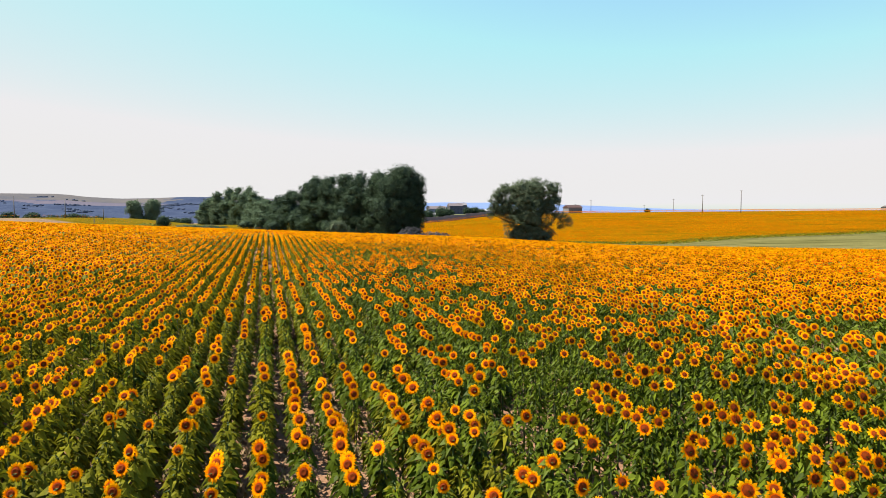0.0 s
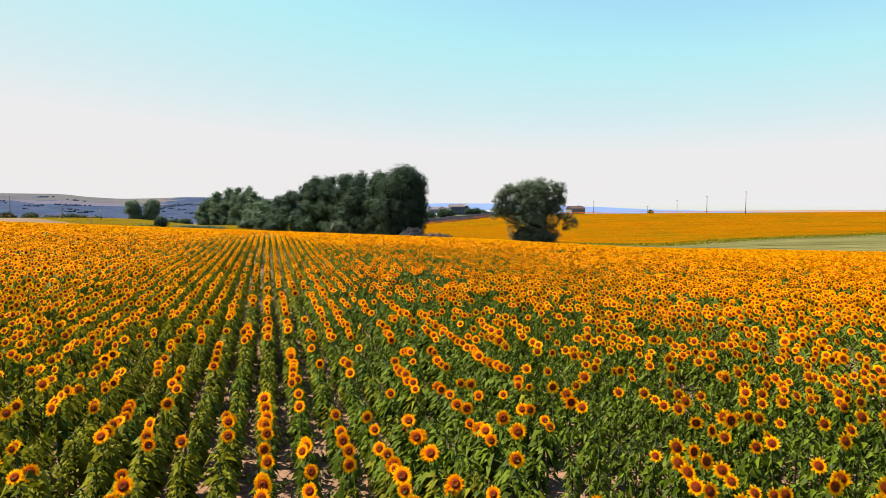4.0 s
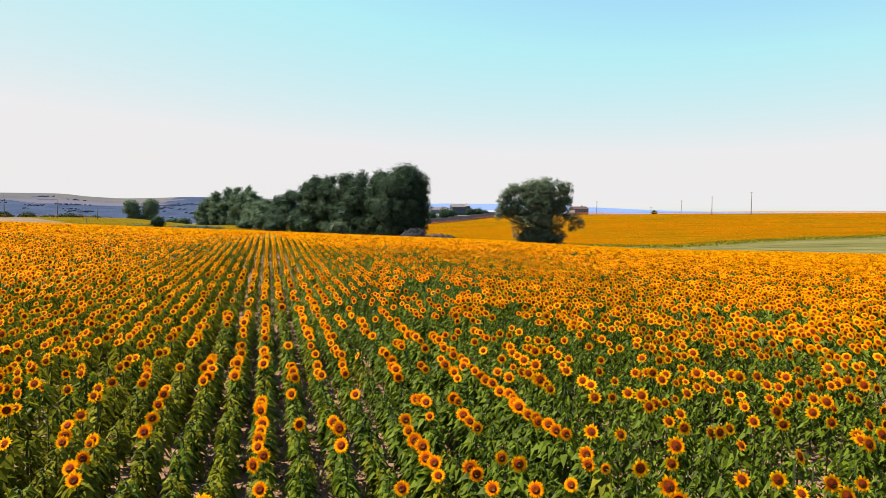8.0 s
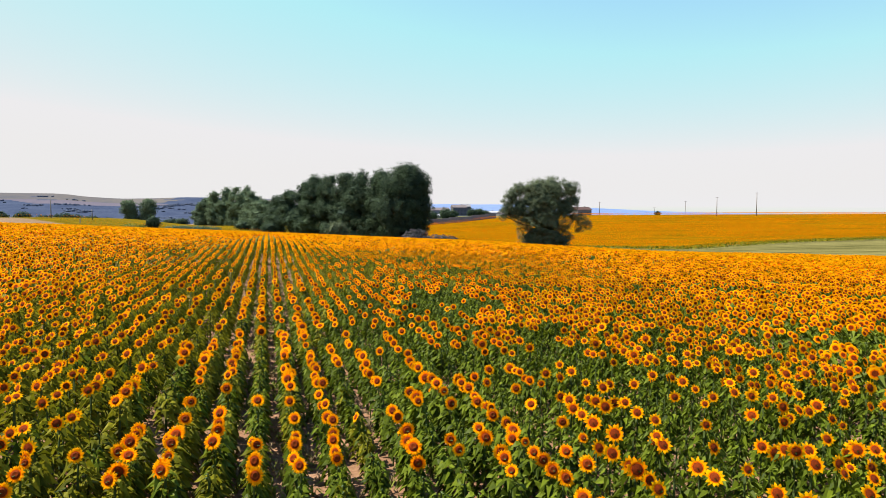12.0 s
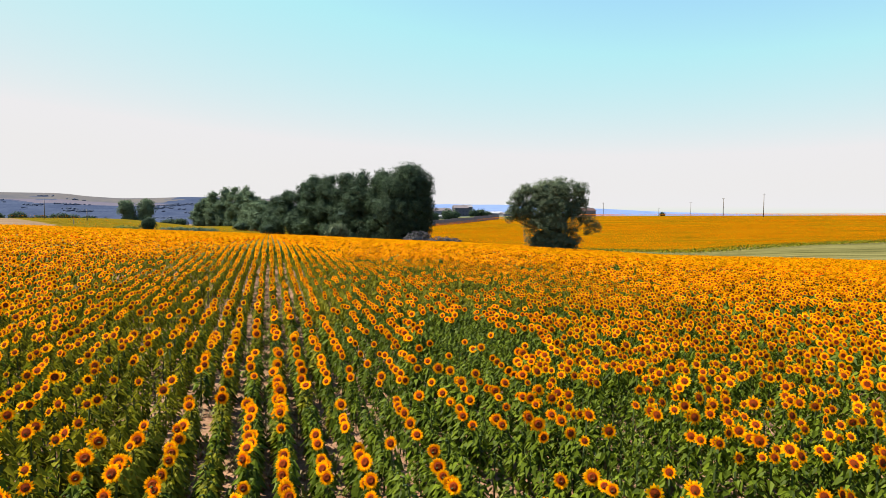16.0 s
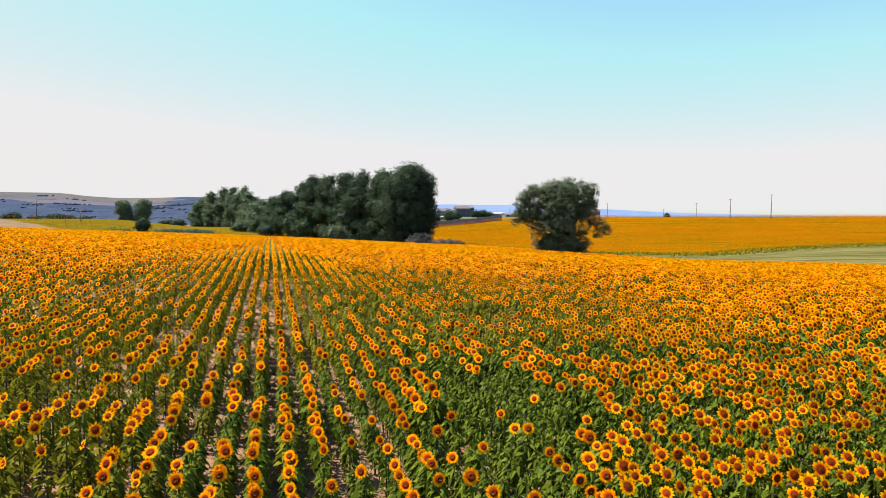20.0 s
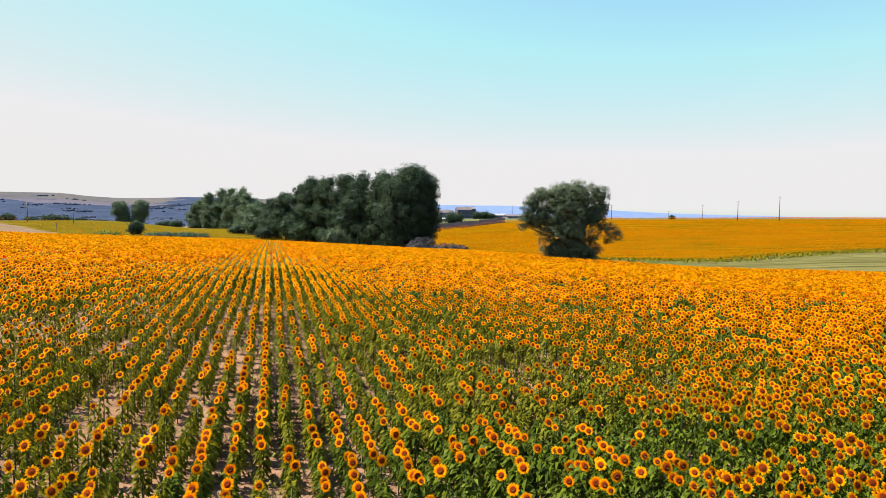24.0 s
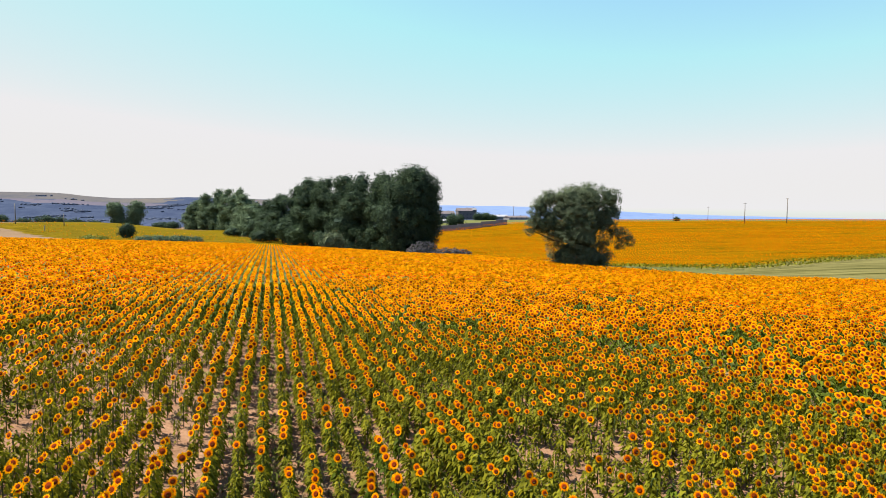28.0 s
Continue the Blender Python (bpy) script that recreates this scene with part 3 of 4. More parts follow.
for (x0, y0), (x1, y1) in zip(ends, ends[1:]):
    length = math.hypot(x1 - x0, y1 - y0)
    n = max(2, int(length / 4))
    for k in range(n):
        u = (k + 0.5) / n
        xx, yy = x0 + (x1 - x0) * u, y0 + (y1 - y0) * u
        ob = part("panel", box(-length / n / 2 + 0.02, length / n / 2 - 0.02, -0.12, 0.12, -0.4, 2.7 - 0.15 * (k % 3), 0.02), GREY_WALL, wall_thing)
        ob.matrix_basis = pose(xx, yy, float(land(xx, yy)), 0, 0, math.degrees(math.atan2(y1 - y0, x1 - x0)))
tagged(wall_thing, "long grey masonry wall along the field's upper edge", "wall")

# a white marker post by the dry strip
marker = new("marker_post")
marker.location = (-61.5, 260, float(land(-61.5, 260)))
part("post", box(-0.12, 0.12, -0.12, 0.12, -0.3, 1.5, 0.03), ROOF_PALE, marker)
part("cap", box(-0.15, 0.15, -0.15, 0.15, 1.5, 1.62, 0.03), ROOF_PALE, marker)
tagged(marker, "small white marker post beside the dry strip", "post")

# village and valley trees
for k, (px, dist, h, w) in enumerate(((786, 340, 6.5, 8), (830, 500, 5.5, 7), (842, 505, 6, 8), (796, 480, 4, 7), (850, 510, 4, 8), (756, 400, 5, 8))):
    bush(px, dist, h, w, "round dark tree among the village houses", seed=60 + k, size=0.4)
for k, (px, dist, h, w) in enumerate(((335, 225, 1.6, 5), (345, 228, 1.8, 5), (355, 230, 1.5, 5), (325, 222, 1.4, 4), (372, 235, 2.0, 5), (390, 240, 1.7, 5))):
    bush(px, dist, h, w, "low green bush of the hedge at the field's end", HAZED_LEAF, seed=80 + k)
for k, (px, dist) in enumerate(((60, 430), (95, 460), (130, 450), (150, 480), (175, 470), (205, 490), (310, 520), (330, 500), (20, 440), (-40, 430))):
    rng = np.random.RandomState(300 + k)
    bush(px, dist, rng.uniform(3, 6), rng.uniform(5, 9), "dark bush in the hedge across the valley", seed=310 + k, size=0.5)

# woods on the valley floor and the slopes: crowns that nobody could count
rng = np.random.RandomState(77)
m_ = 22000
wx, wy = rng.uniform(-1150, 300, m_), rng.uniform(1000, 2420, m_)
dense = smooth_noise(wx, wy, 120, 14) * 0.6 + smooth_noise(wx, wy, 40, 15) * 0.4
open_land = 0.7 * smooth_noise(wx, wy * 0.6, 240, 12) + 0.3 * smooth_noise(wx, wy, 60, 13)
keep = (dense > 0.66 + 0.04 * ease(2050, 2420, wy)) & ~((wy > 2130) & (wy < 2300) & (open_land > 0.45))
wx, wy = wx[keep], wy[keep]
n = len(wx)
wh = rng.uniform(2.0, 4.0, n) * (1 + 0.5 * (rng.rand(n) > 0.9))
bm = bmesh.new()
bmesh.ops.create_icosphere(bm, subdivisions=1, radius=1.0)
ball = np.array([q.co for q in bm.verts])
tris = np.array([[q.index for q in fc.verts] for fc in bm.faces])
bm.free()
v = ball[None] * rng.uniform(0.7, 1.25, (n, len(ball), 1)) * np.stack([wh * rng.uniform(0.8, 1.3, n), wh * 1.0, wh * 0.6], -1)[:, None] + np.stack([wx, wy, land(wx, wy) + wh * 0.45], -1)[:, None]
f = tris[None] + (np.arange(n) * len(ball))[:, None, None]
# the crowns carry the haze in their bluish colour
tagged(mesh_object("hazed_far_woods", v.reshape(-1, 3), f.reshape(-1, 3), [HAZED_TREE], 0, smooth=True), "hazy blue-green woods across the valley", "woods", kind="stuff")

# ---- sunflowers ----
class Shape:
    """A template: vertices, triangles and the material of each."""

    def __init__(self):
        self.v, self.f, self.m = [], [], []

    def add(self, verts, tris, mat):
        n = len(self.v)
        self.v += [tuple(p) for p in verts]
        self.f += [tuple(n + i for i in t) for t in tris]
        self.m += [mat] * len(tris)

    def arrays(self):
        return np.array(self.v, float), np.array(self.f, int), np.array(self.m, int)


# materials of every sunflower mesh: 0 petal, 1 petal base, 2 disc, 3 leaf, 4 stem
FLOWER_MATS = [PETAL, PETAL_BASE, DISC, LEAF, STEM, DRY_LEAF]


def head_shape(petals, layers, disc_sides, rng, detail=True):
    """A flower head of radius 1 that faces +x: a domed disc in one or two crowns of petals."""
    s = Shape()
    rd = 0.50

    def at(r, a, h):
        return (h, r * math.cos(a), r * math.sin(a))
    ring = [at(rd, k * math.tau / disc_sides, 0.04) for k in range(disc_sides)]
    if detail:
        inner = [(0.15, 0.6 * p[1], 0.6 * p[2]) for p in ring]
        tris = []
        for k in range(disc_sides):
            j = (k + 1) % disc_sides
            tris += [(k, j, disc_sides + j), (k, disc_sides + j, disc_sides + k), (disc_sides + k, disc_sides + j, 2 * disc_sides)]
        s.add(ring + inner + [(0.11, 0, 0)], tris, 2)
        s.add([at(0.6, k * math.tau / 10, -0.03) for k in range(10)] + [(-0.24, 0, 0)], [(k, 10, (k + 1) % 10) for k in range(10)], 4)
    else:
        s.add(ring + [(0.12, 0, 0)], [(k, (k + 1) % disc_sides, disc_sides) for k in range(disc_sides)], 2)
    step = math.tau / petals
    base, n = len(s.v), petals
    verts = [at(0.45, k * step, 0.0) for k in range(n)] + [at(0.60, k * step, 0.02) for k in range(n)]
    for k in range(n):                                           # front crown: two shoulders and a tip each
        a, h = (k + 0.5) * step + rng.normal(0, 0.06), rng.uniform(-0.10, 0.14)
        verts += [at(0.80, a - 0.42 * step, 0.04 + h * 0.4), at(0.80, a + 0.42 * step, 0.04 + h * 0.4), at(rng.uniform(0.92, 1.14), a, h)]
    for k in range(n):                                           # back crown
        a, h = k * step + rng.normal(0, 0.06), rng.uniform(-0.16, 0.02)
        verts += [at(0.78, a - 0.44 * step, -0.04), at(0.78, a + 0.44 * step, -0.04), at(rng.uniform(0.90, 1.12), a, h)]
    low, high = [], []
    for k in range(n):
        j = (k + 1) % n
        f0, b0 = 2 * n + 3 * k, 5 * n + 3 * k
        low += [(k, j, n + j), (k, n + j, n + k)]
        high += [(n + k, n + j, f0 + 1), (n + k, f0 + 1, f0), (f0, f0 + 1, f0 + 2)]
        if layers > 1:
            low += [(k, b0, b0 + 1)]
            high += [(b0, b0 + 1, b0 + 2)]
    s.add(verts, low, 1)
    s.f += [tuple(base + i for i in t) for t in high]
    s.m += [0] * len(high)
    return s.arrays()


def simple_head(sides, rng):
    """A far head: a ragged ring round a disc."""
    s = Shape()
    inner = [(0.02, 0.51 * math.cos(k * math.tau / sides), 0.51 * math.sin(k * math.tau / sides)) for k in range(sides)]
    mid = [(0.03, 0.69 * math.cos(k * math.tau / sides), 0.69 * math.sin(k * math.tau / sides)) for k in range(sides)]
    outer = [(rng.uniform(-0.1, 0.1), r * math.cos((k + 0.5) * math.tau / sides), r * math.sin((k + 0.5) * math.tau / sides)) for k in range(sides) for r in [rng.uniform(0.98, 1.12)]]
    low, high = [], []
    for k in range(sides):
        j = (k + 1) % sides
        low += [(k, j, sides + j), (k, sides + j, sides + k)]
        high += [(k, j, sides + k), (j, sides + j, sides + k)]
    s.add(inner + mid, low, 1)
    s.add(mid + outer, high, 0)
    s.add(inner, [(0, k, k + 1) for k in range(1, sides - 1)], 2)
    return s.arrays()


def far_head():
    s = Shape()
    ring = [(0, math.cos(k * math.tau / 6), math.sin(k * math.tau / 6)) for k in range(6)]
    s.add(ring, [(0, 1, 2), (0, 2, 3)], 0)
    s.add(ring, [(0, 3, 4), (0, 4, 5)], 1)
    s.add([(0.05, 0.50 * math.cos(k * math.tau / 3 + 0.4), 0.55 * math.sin(k * math.tau / 3 + 0.4)) for k in range(3)], [(0, 1, 2)], 2)
    return s.arrays()


def slope_head():
    s = Shape()
    ring = [(0, math.cos(k * math.tau / 6), math.sin(k * math.tau / 6)) for k in range(6)]
    s.add(ring, [(0, 1, 2), (0, 2, 3)], 0)
    s.add(ring, [(0, 3, 5)], 1)
    return s.arrays()


def leaf_part(s, a, z, length, width, droop, rng, detail):
    """One heart-shaped leaf on its stalk, at height z and heading a."""
    c, d = math.cos(a), math.sin(a)

    def at(r, t, h):
        return (c * r - d * t, d * r + c * t, z + h)
    r0 = 0.10 * length / 0.25
    lift, roll, curl = rng.uniform(0.02, 0.10), rng.normal(0, 0.4) * width, rng.uniform(-0.02, 0.05)
    v = [at(0.02, 0, 0), at(r0, 0, lift), at(r0 + length * 0.30, -width * 0.5, lift + curl - roll), at(r0 + length * 0.30, width * 0.5, lift + curl + roll),
         at(r0 + length * 0.45, 0, lift - 0.01), at(r0 + length, 0, lift - droop), at(r0 - length * 0.06, -width * 0.36, lift + 0.01), at(r0 - length * 0.06, width * 0.36, lift + 0.01)]
    if detail:
        s.add(v, [(1, 6, 2), (1, 2, 4), (1, 4, 3), (1, 3, 7), (2, 5, 4), (4, 5, 3)], 3)
    else:
        s.add([v[1], v[2], v[5], v[3]], [(0, 1, 2), (0, 2, 3)], 3)


def body_shape(leaves, rng, detail=True, sides=5, big=1.0):
    """Stem and leaves of a plant one unit (its height in metres) tall; the neck bends towards +x."""
    s = Shape()
    stem = [(0, 0, -0.05), (0.01, 0, 0.5), (0.0, 0.01, 0.86), (0.04, 0, 0.97), (0.085, 0, 0.985)]
    if not detail:
        stem = [stem[0], stem[2], stem[4]]
    rad = [0.016, 0.014, 0.011, 0.010, 0.012]
    vs, fs = [], []
    for i, p in enumerate(stem):
        for k in range(sides):
            vs.append((p[0] + rad[i] * math.cos(k * math.tau / sides), p[1] + rad[i] * math.sin(k * math.tau / sides), p[2]))
    for i in range(len(stem) - 1):
        for k in range(sides):
            a, b = i * sides + k, i * sides + (k + 1) % sides
            fs += [(a, b, b + sides), (a, b + sides, a + sides)]
    s.add(vs, fs, 4)
    for k in range(leaves):
        t = k / max(1, leaves - 1)
        zz = 0.10 + 0.76 * t ** 0.9
        size = 1.05 * big * rng.uniform(0.75, 1.15) * (0.10 + 0.075 * math.sin(math.pi * (0.15 + 0.75 * t)))
        heading_off = k * 2.4 + rng.uniform(-0.4, 0.4)
        leaf_part(s, heading_off - 0.35 * math.sin(2 * heading_off + math.pi), zz, size, size * rng.uniform(0.45, 0.75), size * rng.uniform(0.4, 1.2), rng, detail and t > 0.42)
    return s.arrays()


def place_many(parts):
    """Joins (template, places, turns, scales) into one set of arrays."""
    V, F, M, n = [], [], [], 0
    for (v, f, m), pos, rot, size in parts:
        if not len(pos):
            continue
        w = np.einsum("nij,kj->nki", rot, v) * size[:, None, None] + pos[:, None, :]
        V.append(w.reshape(-1, 3))
        F.append((f[None] + (n + np.arange(len(pos)) * len(v))[:, None, None]).reshape(-1, 3))
        M.append(np.tile(m, len(pos)))
        n += len(pos) * len(v)
    return np.concatenate(V), np.concatenate(F), np.concatenate(M)


def turn_z(a):
    c, s, o, i = np.cos(a), np.sin(a), np.zeros_like(a), np.ones_like(a)
    return np.stack([np.stack([c, -s, o], -1), np.stack([s, c, o], -1), np.stack([o, o, i], -1)], -2)


def turn_y(a):
    c, s, o, i = np.cos(a), np.sin(a), np.zeros_like(a), np.ones_like(a)
    return np.stack([np.stack([c, o, s], -1), np.stack([o, i, o], -1), np.stack([-s, o, c], -1)], -2)


rng = np.random.RandomState(11)
ROW, STEP = 0.60, 0.31
# one plant after another along every row
row_x = np.arange(-95.5, 196, ROW)
step_y = np.arange(-8, 218, STEP)
PX, PY = np.meshgrid(row_x, step_y)
PX, PY = PX.ravel(), PY.ravel()
PY = PY + rng.uniform(-0.15, 0.15, len(PY))
PX = PX + rng.normal(0, 0.03, len(PX)) + 0.08 * (smooth_noise(PX * 0, PY, 6, 3) - 0.5)
keep = in_field(PX, PY)
PX, PY = PX[keep], PY[keep]
vigour = 0.55 * smooth_noise(PX, PY, 9, 31) + 0.45 * smooth_noise(PX * 3, PY, 4.5, 32)   # thin and thick stretches of the rows
thin = ease(9, -4, PX) * 0.10
BARE = ((4.9, 12.4, 0.7, 0.9), (0.2, 12.9, 0.35, 1.0), (0.8, 12.7, 0.3, 0.9), (-0.7, 12.3, 0.3, 0.8), (1.7, 12.0, 0.3, 0.7), (-0.2, 25.2, 0.5, 1.5),
        (5.9, 28.4, 0.8, 1.4), (13.4, 37.5, 1.0, 1.6), (1.4, 20.0, 0.25, 1.2), (-0.6, 20.1, 0.3, 0.8), (-0.2, 35.6, 0.45, 1.2), (1.2, 34.5, 0.3, 0.8),
        (1.4, 37.6, 0.3, 0.9), (8.2, 36.7, 0.9, 1.1), (8.3, 34.3, 0.3, 0.7), (14.2, 38.2, 0.9, 1.0), (10.1, 32.1, 0.35, 0.6), (5.5, 39.5, 0.3, 1.0),
        (0.0, 51.8, 0.6, 1.7), (0.1, 50.0, 0.5, 0.9), (-1.0, 57.6, 0.4, 1.2), (1.1, 57.4, 0.35, 1.2), (2.8, 50.5, 0.3, 0.9), (13.8, 50.5, 0.5, 0.8),
        (3.4, 52.0, 0.3, 0.8), (9.0, 38.3, 0.5, 0.8), (7.2, 14.4, 0.6, 0.9), (9.6, 27.2, 0.8, 1.0), (12.8, 36.5, 0.8, 1.0), (30.0, 47.5, 1.6, 1.2),
        (22.3, 66.5, 1.6, 2.0), (3.8, 56.5, 0.25, 2.0))   # gaps in the rows
gap = np.zeros(len(PX))
for gx0, gy0, gsx, gsy in BARE:
    gap = np.maximum(gap, np.exp(-((PX - gx0) / gsx) ** 2 - ((PY - gy0) / gsy) ** 2))
thin = thin + gap * (0.9 - 0.62 * ease(4.0, 6.0, PX)) + 0.20 * ease(42, 50, PY) * ease(78, 62, PY) * ease(5.5, 1.0, PX)
alive = rng.rand(len(PX)) < np.clip(0.80 + 0.9 * (vigour - 0.38) - thin, 0.08, 0.97)
PX, PY, vigour, gap = PX[alive], PY[alive], vigour[alive], gap[alive]
N = len(PX)
PZ = land(PX, PY)
height = 1.05 + 0.20 * (vigour - 0.5) + rng.normal(0, 0.06, N)
width = 1.10 + 0.12 * ease(46, 38, PY) * ease(9, 5, PX) + 0.14 * ease(4, 13, PX) + 0.35 * ease(-6, -16, PX) + 0.3 * ease(60, 90, PY) - 0.04 * ease(44, 50, PY) * ease(80, 62, PY) * ease(7, 2, PX) + rng.normal(0, 0.08, N)
ax, ay, bx, by = 0.5, 9.0, 8.6, 55.0        # the strip over which the camera comes low
t = np.clip(((PX - ax) * (bx - ax) + (PY - ay) * (by - ay)) / ((bx - ax) ** 2 + (by - ay) ** 2), 0, 1)
away = np.hypot(PX - ax - t * (bx - ax), PY - ay - t * (by - ay))
blooms = rng.rand(N) < np.clip(0.42 + 0.24 * ease(22, 50, PY) + 0.52 * ease(3, 12, away) - 0.36 * ease(3, 8, PX) * ease(28, 17, PY) + 0.16 * ease(0, -4, PX) * ease(40, 25, PY) + 1.5 * (smooth_noise(np.round((PX - 0.5) / ROW) * 1.5, PY, 1.5, 33) - 0.5) * (1 - 0.5 * ease(8, 22, away)) - 0.75 * ease(0.60, 0.80, smooth_noise(PX, PY * 1.6, 4.5, 37)) * ease(6, 12, PX) - 0.7 * gap * ease(4, 6, PX), 0.04, 0.98)
height = np.where(blooms, height, height * rng.uniform(0.72, 0.92, N))
facing = radians(-104) + rng.normal(0, 0.24, N)
nod = radians(10) * rng.normal(0, 1, N) + radians(-25)
head_r = np.clip(rng.normal(0.125, 0.017, N), 0.085, 0.18)
spin = rng.uniform(-0.5, 0.5, N)
class_of = np.digitize(away - 3.5 * ease(6, 14, PX) * ease(30, 44, PY), (4.2, 13.5, 36.0))
class_of[(PX < -11 - 0.36 * np.maximum(PY, 0)) | (PX > 11 + 1.25 * np.maximum(PY, 0))] = 3      # the margins, which stay far off
class_of[(class_of == 3) & (rng.rand(N) < 0.24)] = 8                 # far off the plants close up
head_r = np.where(class_of == 3, head_r * 1.27, np.where(class_of == 2, head_r * (1.04 + 0.14 * ease(14, 30, away)), np.where(class_of == 1, head_r * 1.06, head_r * 0.94)))
late = ease(42, 52, PY) * ease(22, 12, away)          # smaller, fewer heads at the far end of the strip
head_r = head_r * (1.03 - 0.17 * late) * (1 - 0.12 * ease(2, -3, PX) * ease(45, 30, PY))
height = height * (1 - 0.10 * late * ease(9, 4, PX))
drier = late * 0.75 + 0.5 * smooth_noise(PX, PY, 3.0, 36) * (0.4 + late) + 0.58 * ease(8, -2, PX) + rng.normal(0, 0.12, N)   # yellowing leaves
blooms &= rng.rand(N) > 0.10 * late * (1 - ease(0.35, 0.75, smooth_noise(PX * 2, PY, 2.5, 35)))


def crowd(name, k, bodies, heads, label):
    """All plants of one class in one mesh."""
    parts = []
    mine = np.where(class_of == k)[0]
    for i, b in enumerate(bodies):
        for dry in (0, 1):
            sel = mine[i::len(bodies)]
            sel = sel[(drier[sel] > 0.5) == dry]
            kind = np.where((b[2] == 3) & (dry == 1), 5, b[2])
            parts.append(((b[0], b[1], kind), np.stack([PX, PY, PZ], -1)[sel], turn_z(rng.uniform(-0.15, 0.15, len(sel)) + facing[sel]) * np.stack([width[sel] + 0.4, width[sel], np.ones(len(sel))], -1)[:, None, :], height[sel]))
    for i, h in enumerate(heads):
        sel = mine[i::len(heads)]
        sel = sel[blooms[sel]]
        pos = np.stack([PX + 0.095 * np.cos(facing), PY + 0.095 * np.sin(facing), PZ + height * 0.985], -1)[sel]
        parts.append((h, pos, turn_z(facing[sel]) @ turn_y(nod[sel]), head_r[sel]))
    v, f, m = place_many(parts)
    return tagged(mesh_object(name, v, f, FLOWER_MATS, m), label, "sunflowers", kind="stuff")


tr = np.random.RandomState(5)


def leafy_body(leaves, big):
    """A far plant: leaves and a flat strip of stem."""
    s = Shape()
    s.add([(-0.015, 0, 0), (0.015, 0, 0), (0.05, 0, 0.97)], [(0, 1, 2)], 4)
    for k in range(leaves):
        size = big * tr.uniform(0.13, 0.19)
        leaf_part(s, k * 2.4 + tr.uniform(-0.4, 0.4), 0.12 + 0.74 * k / (leaves - 1), size, size * 0.7, size * tr.uniform(0.6, 1.4), tr, False)
    return s.arrays()


near_bodies = [body_shape(38, tr, big=0.76) for _ in range(8)]
near_heads = [head_shape(21, 2, 12, tr) for _ in range(6)]
mid_bodies = [body_shape(32, tr, False, 3, 0.76) for _ in range(5)]
mid_heads = [head_shape(13, 1, 8, tr, False) for _ in range(4)]
low_bodies = [leafy_body(9, 1.08) for _ in range(4)]
low_heads = [simple_head(7, tr) for _ in range(3)]


def far_body():
    s = Shape()
    for k in range(1):
        leaf_part(s, k * 2.6 + tr.rand(), 0.5 + 0.2 * k, 0.34, 0.30, 0.20, tr, False)
    return s.arrays()


# plants along the strip that the camera follows, one by one
strip = np.where((away < 1.05) & blooms)[0][:300]
class_of[strip] = 9


def single_flower(k):
    """One plant with stem, leaves and head, one unit tall; it faces +x."""
    plant = new("sunflower")
    stem = Shape()
    pts = [(0, 0, -0.05), (0.01, 0, 0.5), (0.0, 0.01, 0.86), (0.04, 0, 0.97), (0.075, 0, 0.985)]
    rad = [0.016, 0.014, 0.011, 0.010, 0.012]
    vs = [(p[0] + r * math.cos(a * math.tau / 6), p[1] + r * math.sin(a * math.tau / 6), p[2]) for p, r in zip(pts, rad) for a in range(6)]
    fs = []
    for i in range(4):
        for a in range(6):
            q, w = i * 6 + a, i * 6 + (a + 1) % 6
            fs += [(q, w, w + 6), (q, w + 6, q + 6)]
    mesh_object("stem", vs, fs, [STEM], 0, plant, smooth=True)
    for i in range(20):
        s = Shape()
        t = i / 19
        size = 0.80 * tr.uniform(0.8, 1.15) * (0.115 + 0.08 * math.sin(math.pi * (0.15 + 0.75 * t)))
        leaf_part(s, i * 2.4 + tr.uniform(-0.4, 0.4), 0.2 + 0.68 * t, size, size * tr.uniform(0.5, 0.8), size * tr.uniform(0.3, 1.0), tr, True)
        v, f2, _ = s.arrays()
        mesh_object("leaf", v, f2, [LEAF], 0, plant)
    v, f2, m = head_shape(21, 2, 14, tr)
    tilt = radians(-25) + tr.normal(0, 0.16)
    r = tr.uniform(0.10, 0.128)
    w = (v * r) @ np.array(turn_y(np.array([tilt]))[0]).T + np.array([0.09, 0, 0.985])
    used, faces = np.unique(f2[m == 4], return_inverse=True)
    head = mesh_object("flower_head", w[used], faces.reshape(-1, 3), [STEM], 0, plant)
    for name, mats, ids in (("petals", [PETAL, PETAL_BASE], (0, 1)), ("disc", [DISC], (2,))):
        sel = np.isin(m, ids)
        used, faces = np.unique(f2[sel], return_inverse=True)
        mesh_object(name, w[used], faces.reshape(-1, 3), mats, m[sel] if len(ids) > 1 else 0, head)
    return tagged(plant, "blooming sunflower with yellow petals round a dark brown disc", "sunflower", "sunflowers along the flown strip")


protos = [single_flower(k) for k in range(8)]
for n_, i in enumerate(strip):
    m = Matrix.LocRotScale((PX[i], PY[i], PZ[i]), Euler((0, 0, facing[i])), (height[i] * 0.9, height[i] * 0.9, height[i]))
    if n_ < 8:
        protos[n_].matrix_basis = m
    else:
        p = protos[n_ % 8]
        old = p.matrix_basis.copy()
        p.matrix_basis = Matrix()
        copy_thing(p, m)
        p.matrix_basis = old

far_bodies = [far_body() for _ in range(3)]
crowd("sunflower_crop_near", 0, near_bodies, near_heads, "rows of blooming sunflowers with yellow petals and dark discs")
crowd("sunflower_crop_middle", 1, mid_bodies, mid_heads, "rows of blooming sunflowers in the middle of the field")
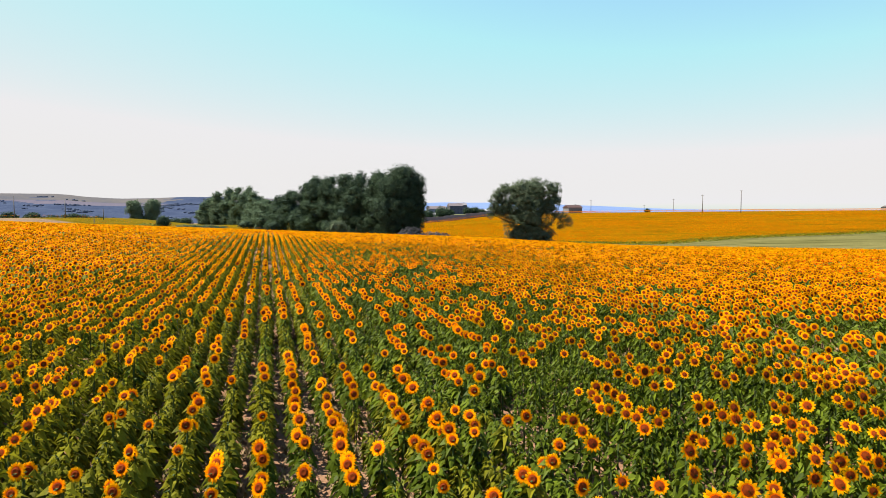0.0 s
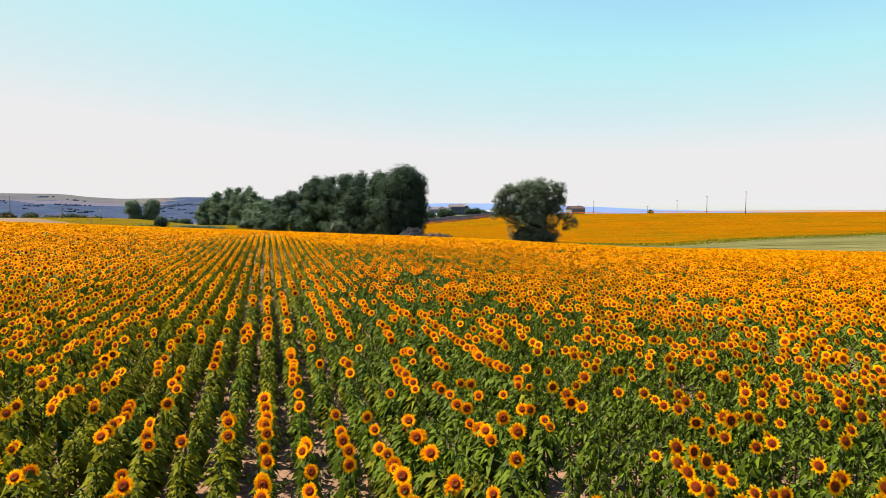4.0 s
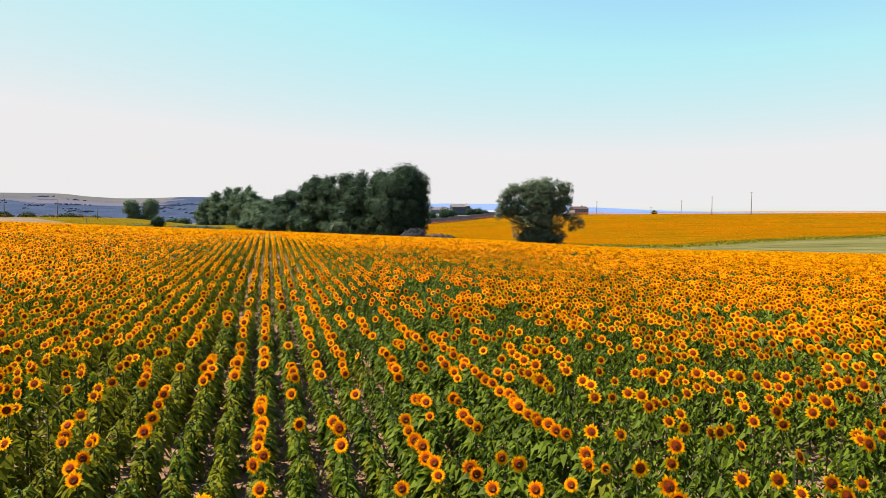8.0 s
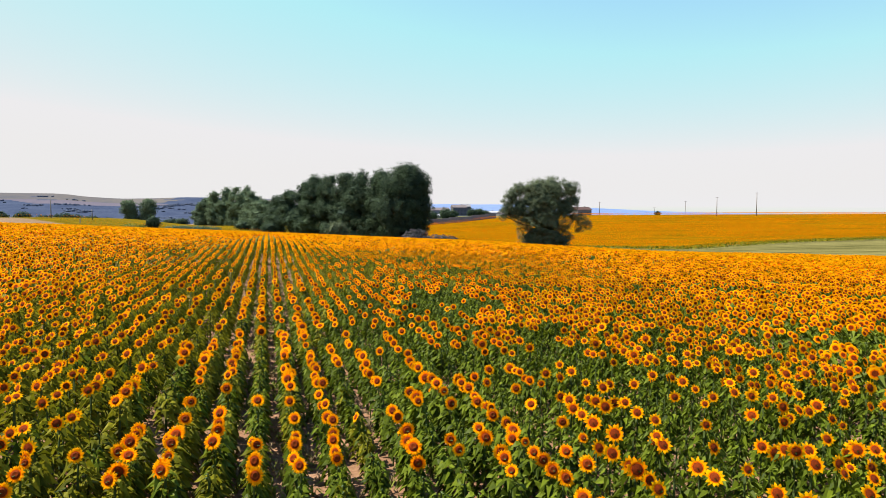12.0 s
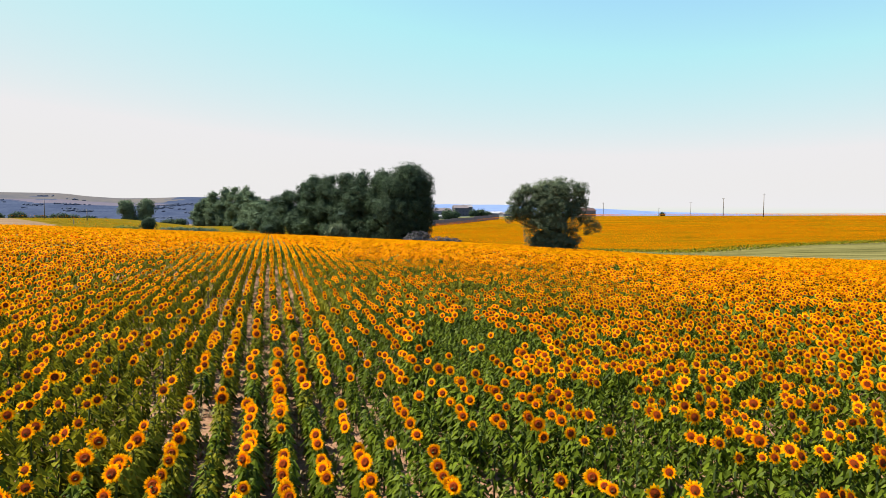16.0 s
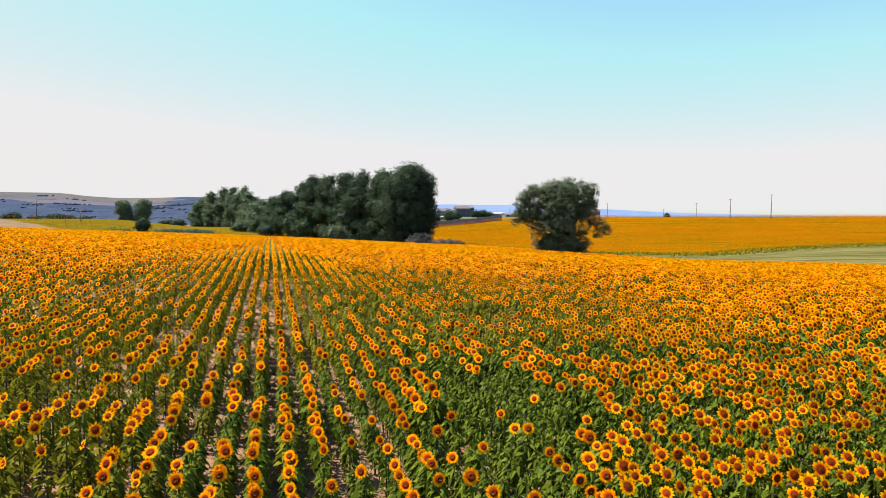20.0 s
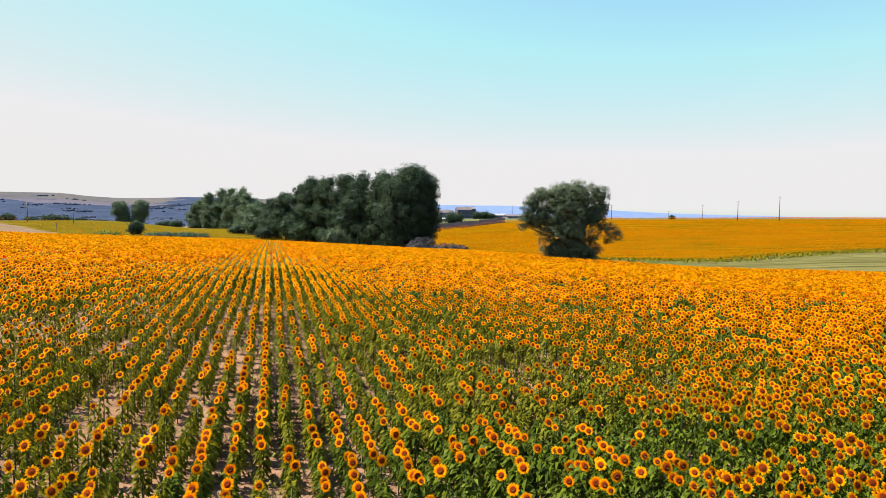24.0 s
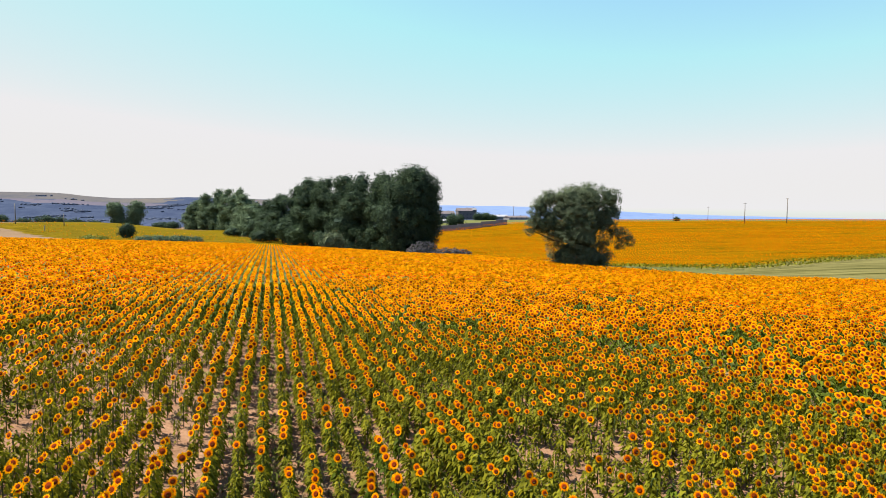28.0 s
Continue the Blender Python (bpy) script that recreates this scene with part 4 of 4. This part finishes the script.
crowd("sunflower_crop_far", 2, low_bodies, low_heads, "dense blooming sunflowers farther up the field")
crowd("sunflower_crop_distant", 3, far_bodies, [far_head()], "orange-yellow sunflowers at the far side of the field")

# the second field, on the slope behind the mown strip: a canopy with heads in rows across the slope
fy = np.arange(155, 352, 0.70)
fx = np.arange(30, 400, 0.50)
BX, BY = [a.ravel() for a in np.meshgrid(fx, fy)]
BX = BX + rng.uniform(-0.4, 0.4, len(BX))
streak = 0.6 * smooth_noise(BX * 0.04, BY, 1.9, 43) + 0.4 * smooth_noise(BX, BY, 22, 44)
BY = BY + rng.normal(0, 0.06, len(BY)) + 1.0 * (smooth_noise(BX, BX * 0, 60, 41) - 0.5)
keep = in_far_field(BX, BY) & (rng.rand(len(BX)) < 0.42 + 0.6 * streak)
BX, BY, streak = BX[keep], BY[keep], streak[keep]
BZ = land(BX, BY)
n = len(BX)
fa = radians(-104) + rng.normal(0, 0.25, n)
bh = 1.10 + rng.normal(0, 0.08, n)
into = BY - np.interp(BX, (60, 100, 130, 163, 216), (163, 157, 160, 168, 179))
opens = rng.rand(n) < np.clip(0.10 + 0.62 * ease(3, 14, into) - 0.45 * ease(215, 310, BY) + 2.2 * (streak - 0.5), 0.03, 0.98)
parts = []
for i, b in enumerate(far_bodies):
    sel = np.arange(n)[i::3]
    sel = sel[into[sel] < 9]
    parts.append(((b[0], b[1], np.where(b[2] == 3, 5, b[2])), np.stack([BX, BY, BZ], -1)[sel], turn_z(rng.uniform(0, 6.28, len(sel))), bh[sel] * 1.2))
parts.append((slope_head(), np.stack([BX, BY - 0.1, BZ + bh], -1)[opens], (turn_z(fa) @ turn_y(rng.normal(-0.2, 0.15, n)))[opens], rng.uniform(0.075, 0.115, n)[opens]))
v, f, m = place_many(parts)
tagged(mesh_object("sunflower_crop_slope", v, f, FLOWER_MATS, m), "second field of sunflowers on the slope behind", "sunflowers", kind="stuff")

# a yellowing crop beyond the dry strip: sparse heads over dull leaves
CX, CY = [a.ravel() for a in np.meshgrid(np.arange(-125, 20, 1.0), np.arange(165, 310, 1.5))]
CX, CY = CX + rng.uniform(-0.5, 0.5, len(CX)), CY + rng.uniform(-0.2, 0.2, len(CY))
keep = (CY > crop_start(CX) + 1) & (rng.rand(len(CX)) < 0.3 + 0.7 * smooth_noise(CX * 0.2, CY, 6, 51))
CX, CY = CX[keep], CY[keep]
CZ, n = land(CX, CY), len(CX)
parts = [((far_bodies[0][0], far_bodies[0][1], np.where(far_bodies[0][2] == 3, 5, far_bodies[0][2])), np.stack([CX, CY, CZ], -1), turn_z(rng.uniform(0, 6.28, n)), np.full(n, 0.6))]
parts.append((far_head(), np.stack([CX, CY - 0.1, CZ + 1.05], -1)[::9], turn_z(np.full(n, radians(-104)))[::9], np.full(n, 0.11)[::9]))
v, f, m = place_many(parts)
tagged(mesh_object("yellow_crop", v, f, FLOWER_MATS[:5] + [CROP], m), "dull yellow-green crop beyond the dry strip", "crop", kind="stuff")

# clods and withered weeds on the bare soil between the rows that the camera looks along
n = 7000
WX, WY = rng.uniform(-5, 17, n), rng.uniform(9, 66, n)
WX = (np.round((WX - 0.8) / ROW) * ROW + 0.8) + rng.normal(0, 0.10, n)            # halfway between two rows
WZ = land(WX, WY)
clod = Shape()
clod.add([(1, 0, 0.1), (0.2, 0.9, 0), (-0.9, 0.3, 0.1), (-0.3, -0.8, 0), (0.1, 0.1, 0.7), (0, 0, -0.4)], [(0, 1, 4), (1, 2, 4), (2, 3, 4), (3, 0, 4), (1, 0, 5), (2, 1, 5), (3, 2, 5), (0, 3, 5)], 0)
v, f, m = place_many([(clod.arrays(), np.stack([WX, WY, WZ + 0.01], -1), turn_z(rng.uniform(0, 6.28, n)), rng.uniform(0.015, 0.06, n))])
tagged(mesh_object("soil_clods", v, f, [SOIL], m), "brown clods of dry soil between the rows", "soil", kind="stuff")


def tuft(blades, spread):
    """A low tuft of narrow bent blades, one unit high."""
    s = Shape()
    for k in range(blades):
        a, reach, lift = tr.uniform(0, 6.28), spread * tr.uniform(0.6, 1.2), tr.uniform(0.35, 1.0)
        c, d, w = math.cos(a), math.sin(a), tr.uniform(0.08, 0.17)
        s.add([(-d * w * 0.5, c * w * 0.5, 0), (d * w * 0.5, -c * w * 0.5, 0), (c * reach * 0.5 + d * w, d * reach * 0.5 - c * w, lift), (c * reach * 0.5 - d * w, d * reach * 0.5 + c * w, lift), (c * reach, d * reach, lift * 0.6)], [(0, 1, 2), (0, 2, 3), (3, 2, 4)], 0)
    return s.arrays()


n = 11000
WX, WY = rng.uniform(-5, 14, n), rng.uniform(9, 66, n)
WX = np.where(rng.rand(n) < 0.7, np.round((WX - 0.8) / ROW) * ROW + 0.8 + rng.normal(0, 0.12, n), WX)
keep = smooth_noise(WX * 2.2, WY, 3.0, 61) + 0.3 * rng.rand(n) > 0.42 - 0.22 * ease(46, 40, WY)
WX, WY = WX[keep], WY[keep]
n, tufts = len(WX), [tuft(6, 1.0) for _ in range(4)]
kinds = [(t_[0], t_[1], np.full(len(t_[1]), k)) for t_ in tufts for k in (0, 1)]
parts = [(t_, np.stack([WX, WY, land(WX, WY) - 0.01], -1)[i::8], turn_z(rng.uniform(0, 6.28, n))[i::8], rng.uniform(0.08, 0.26, n)[i::8]) for i, t_ in enumerate(kinds)]
v, f, m = place_many(parts)
tagged(mesh_object("field_weeds", v, f, [WEED_LEAF, DRY_WEED], m), "low green and withered weeds between the rows", "weeds", kind="stuff")
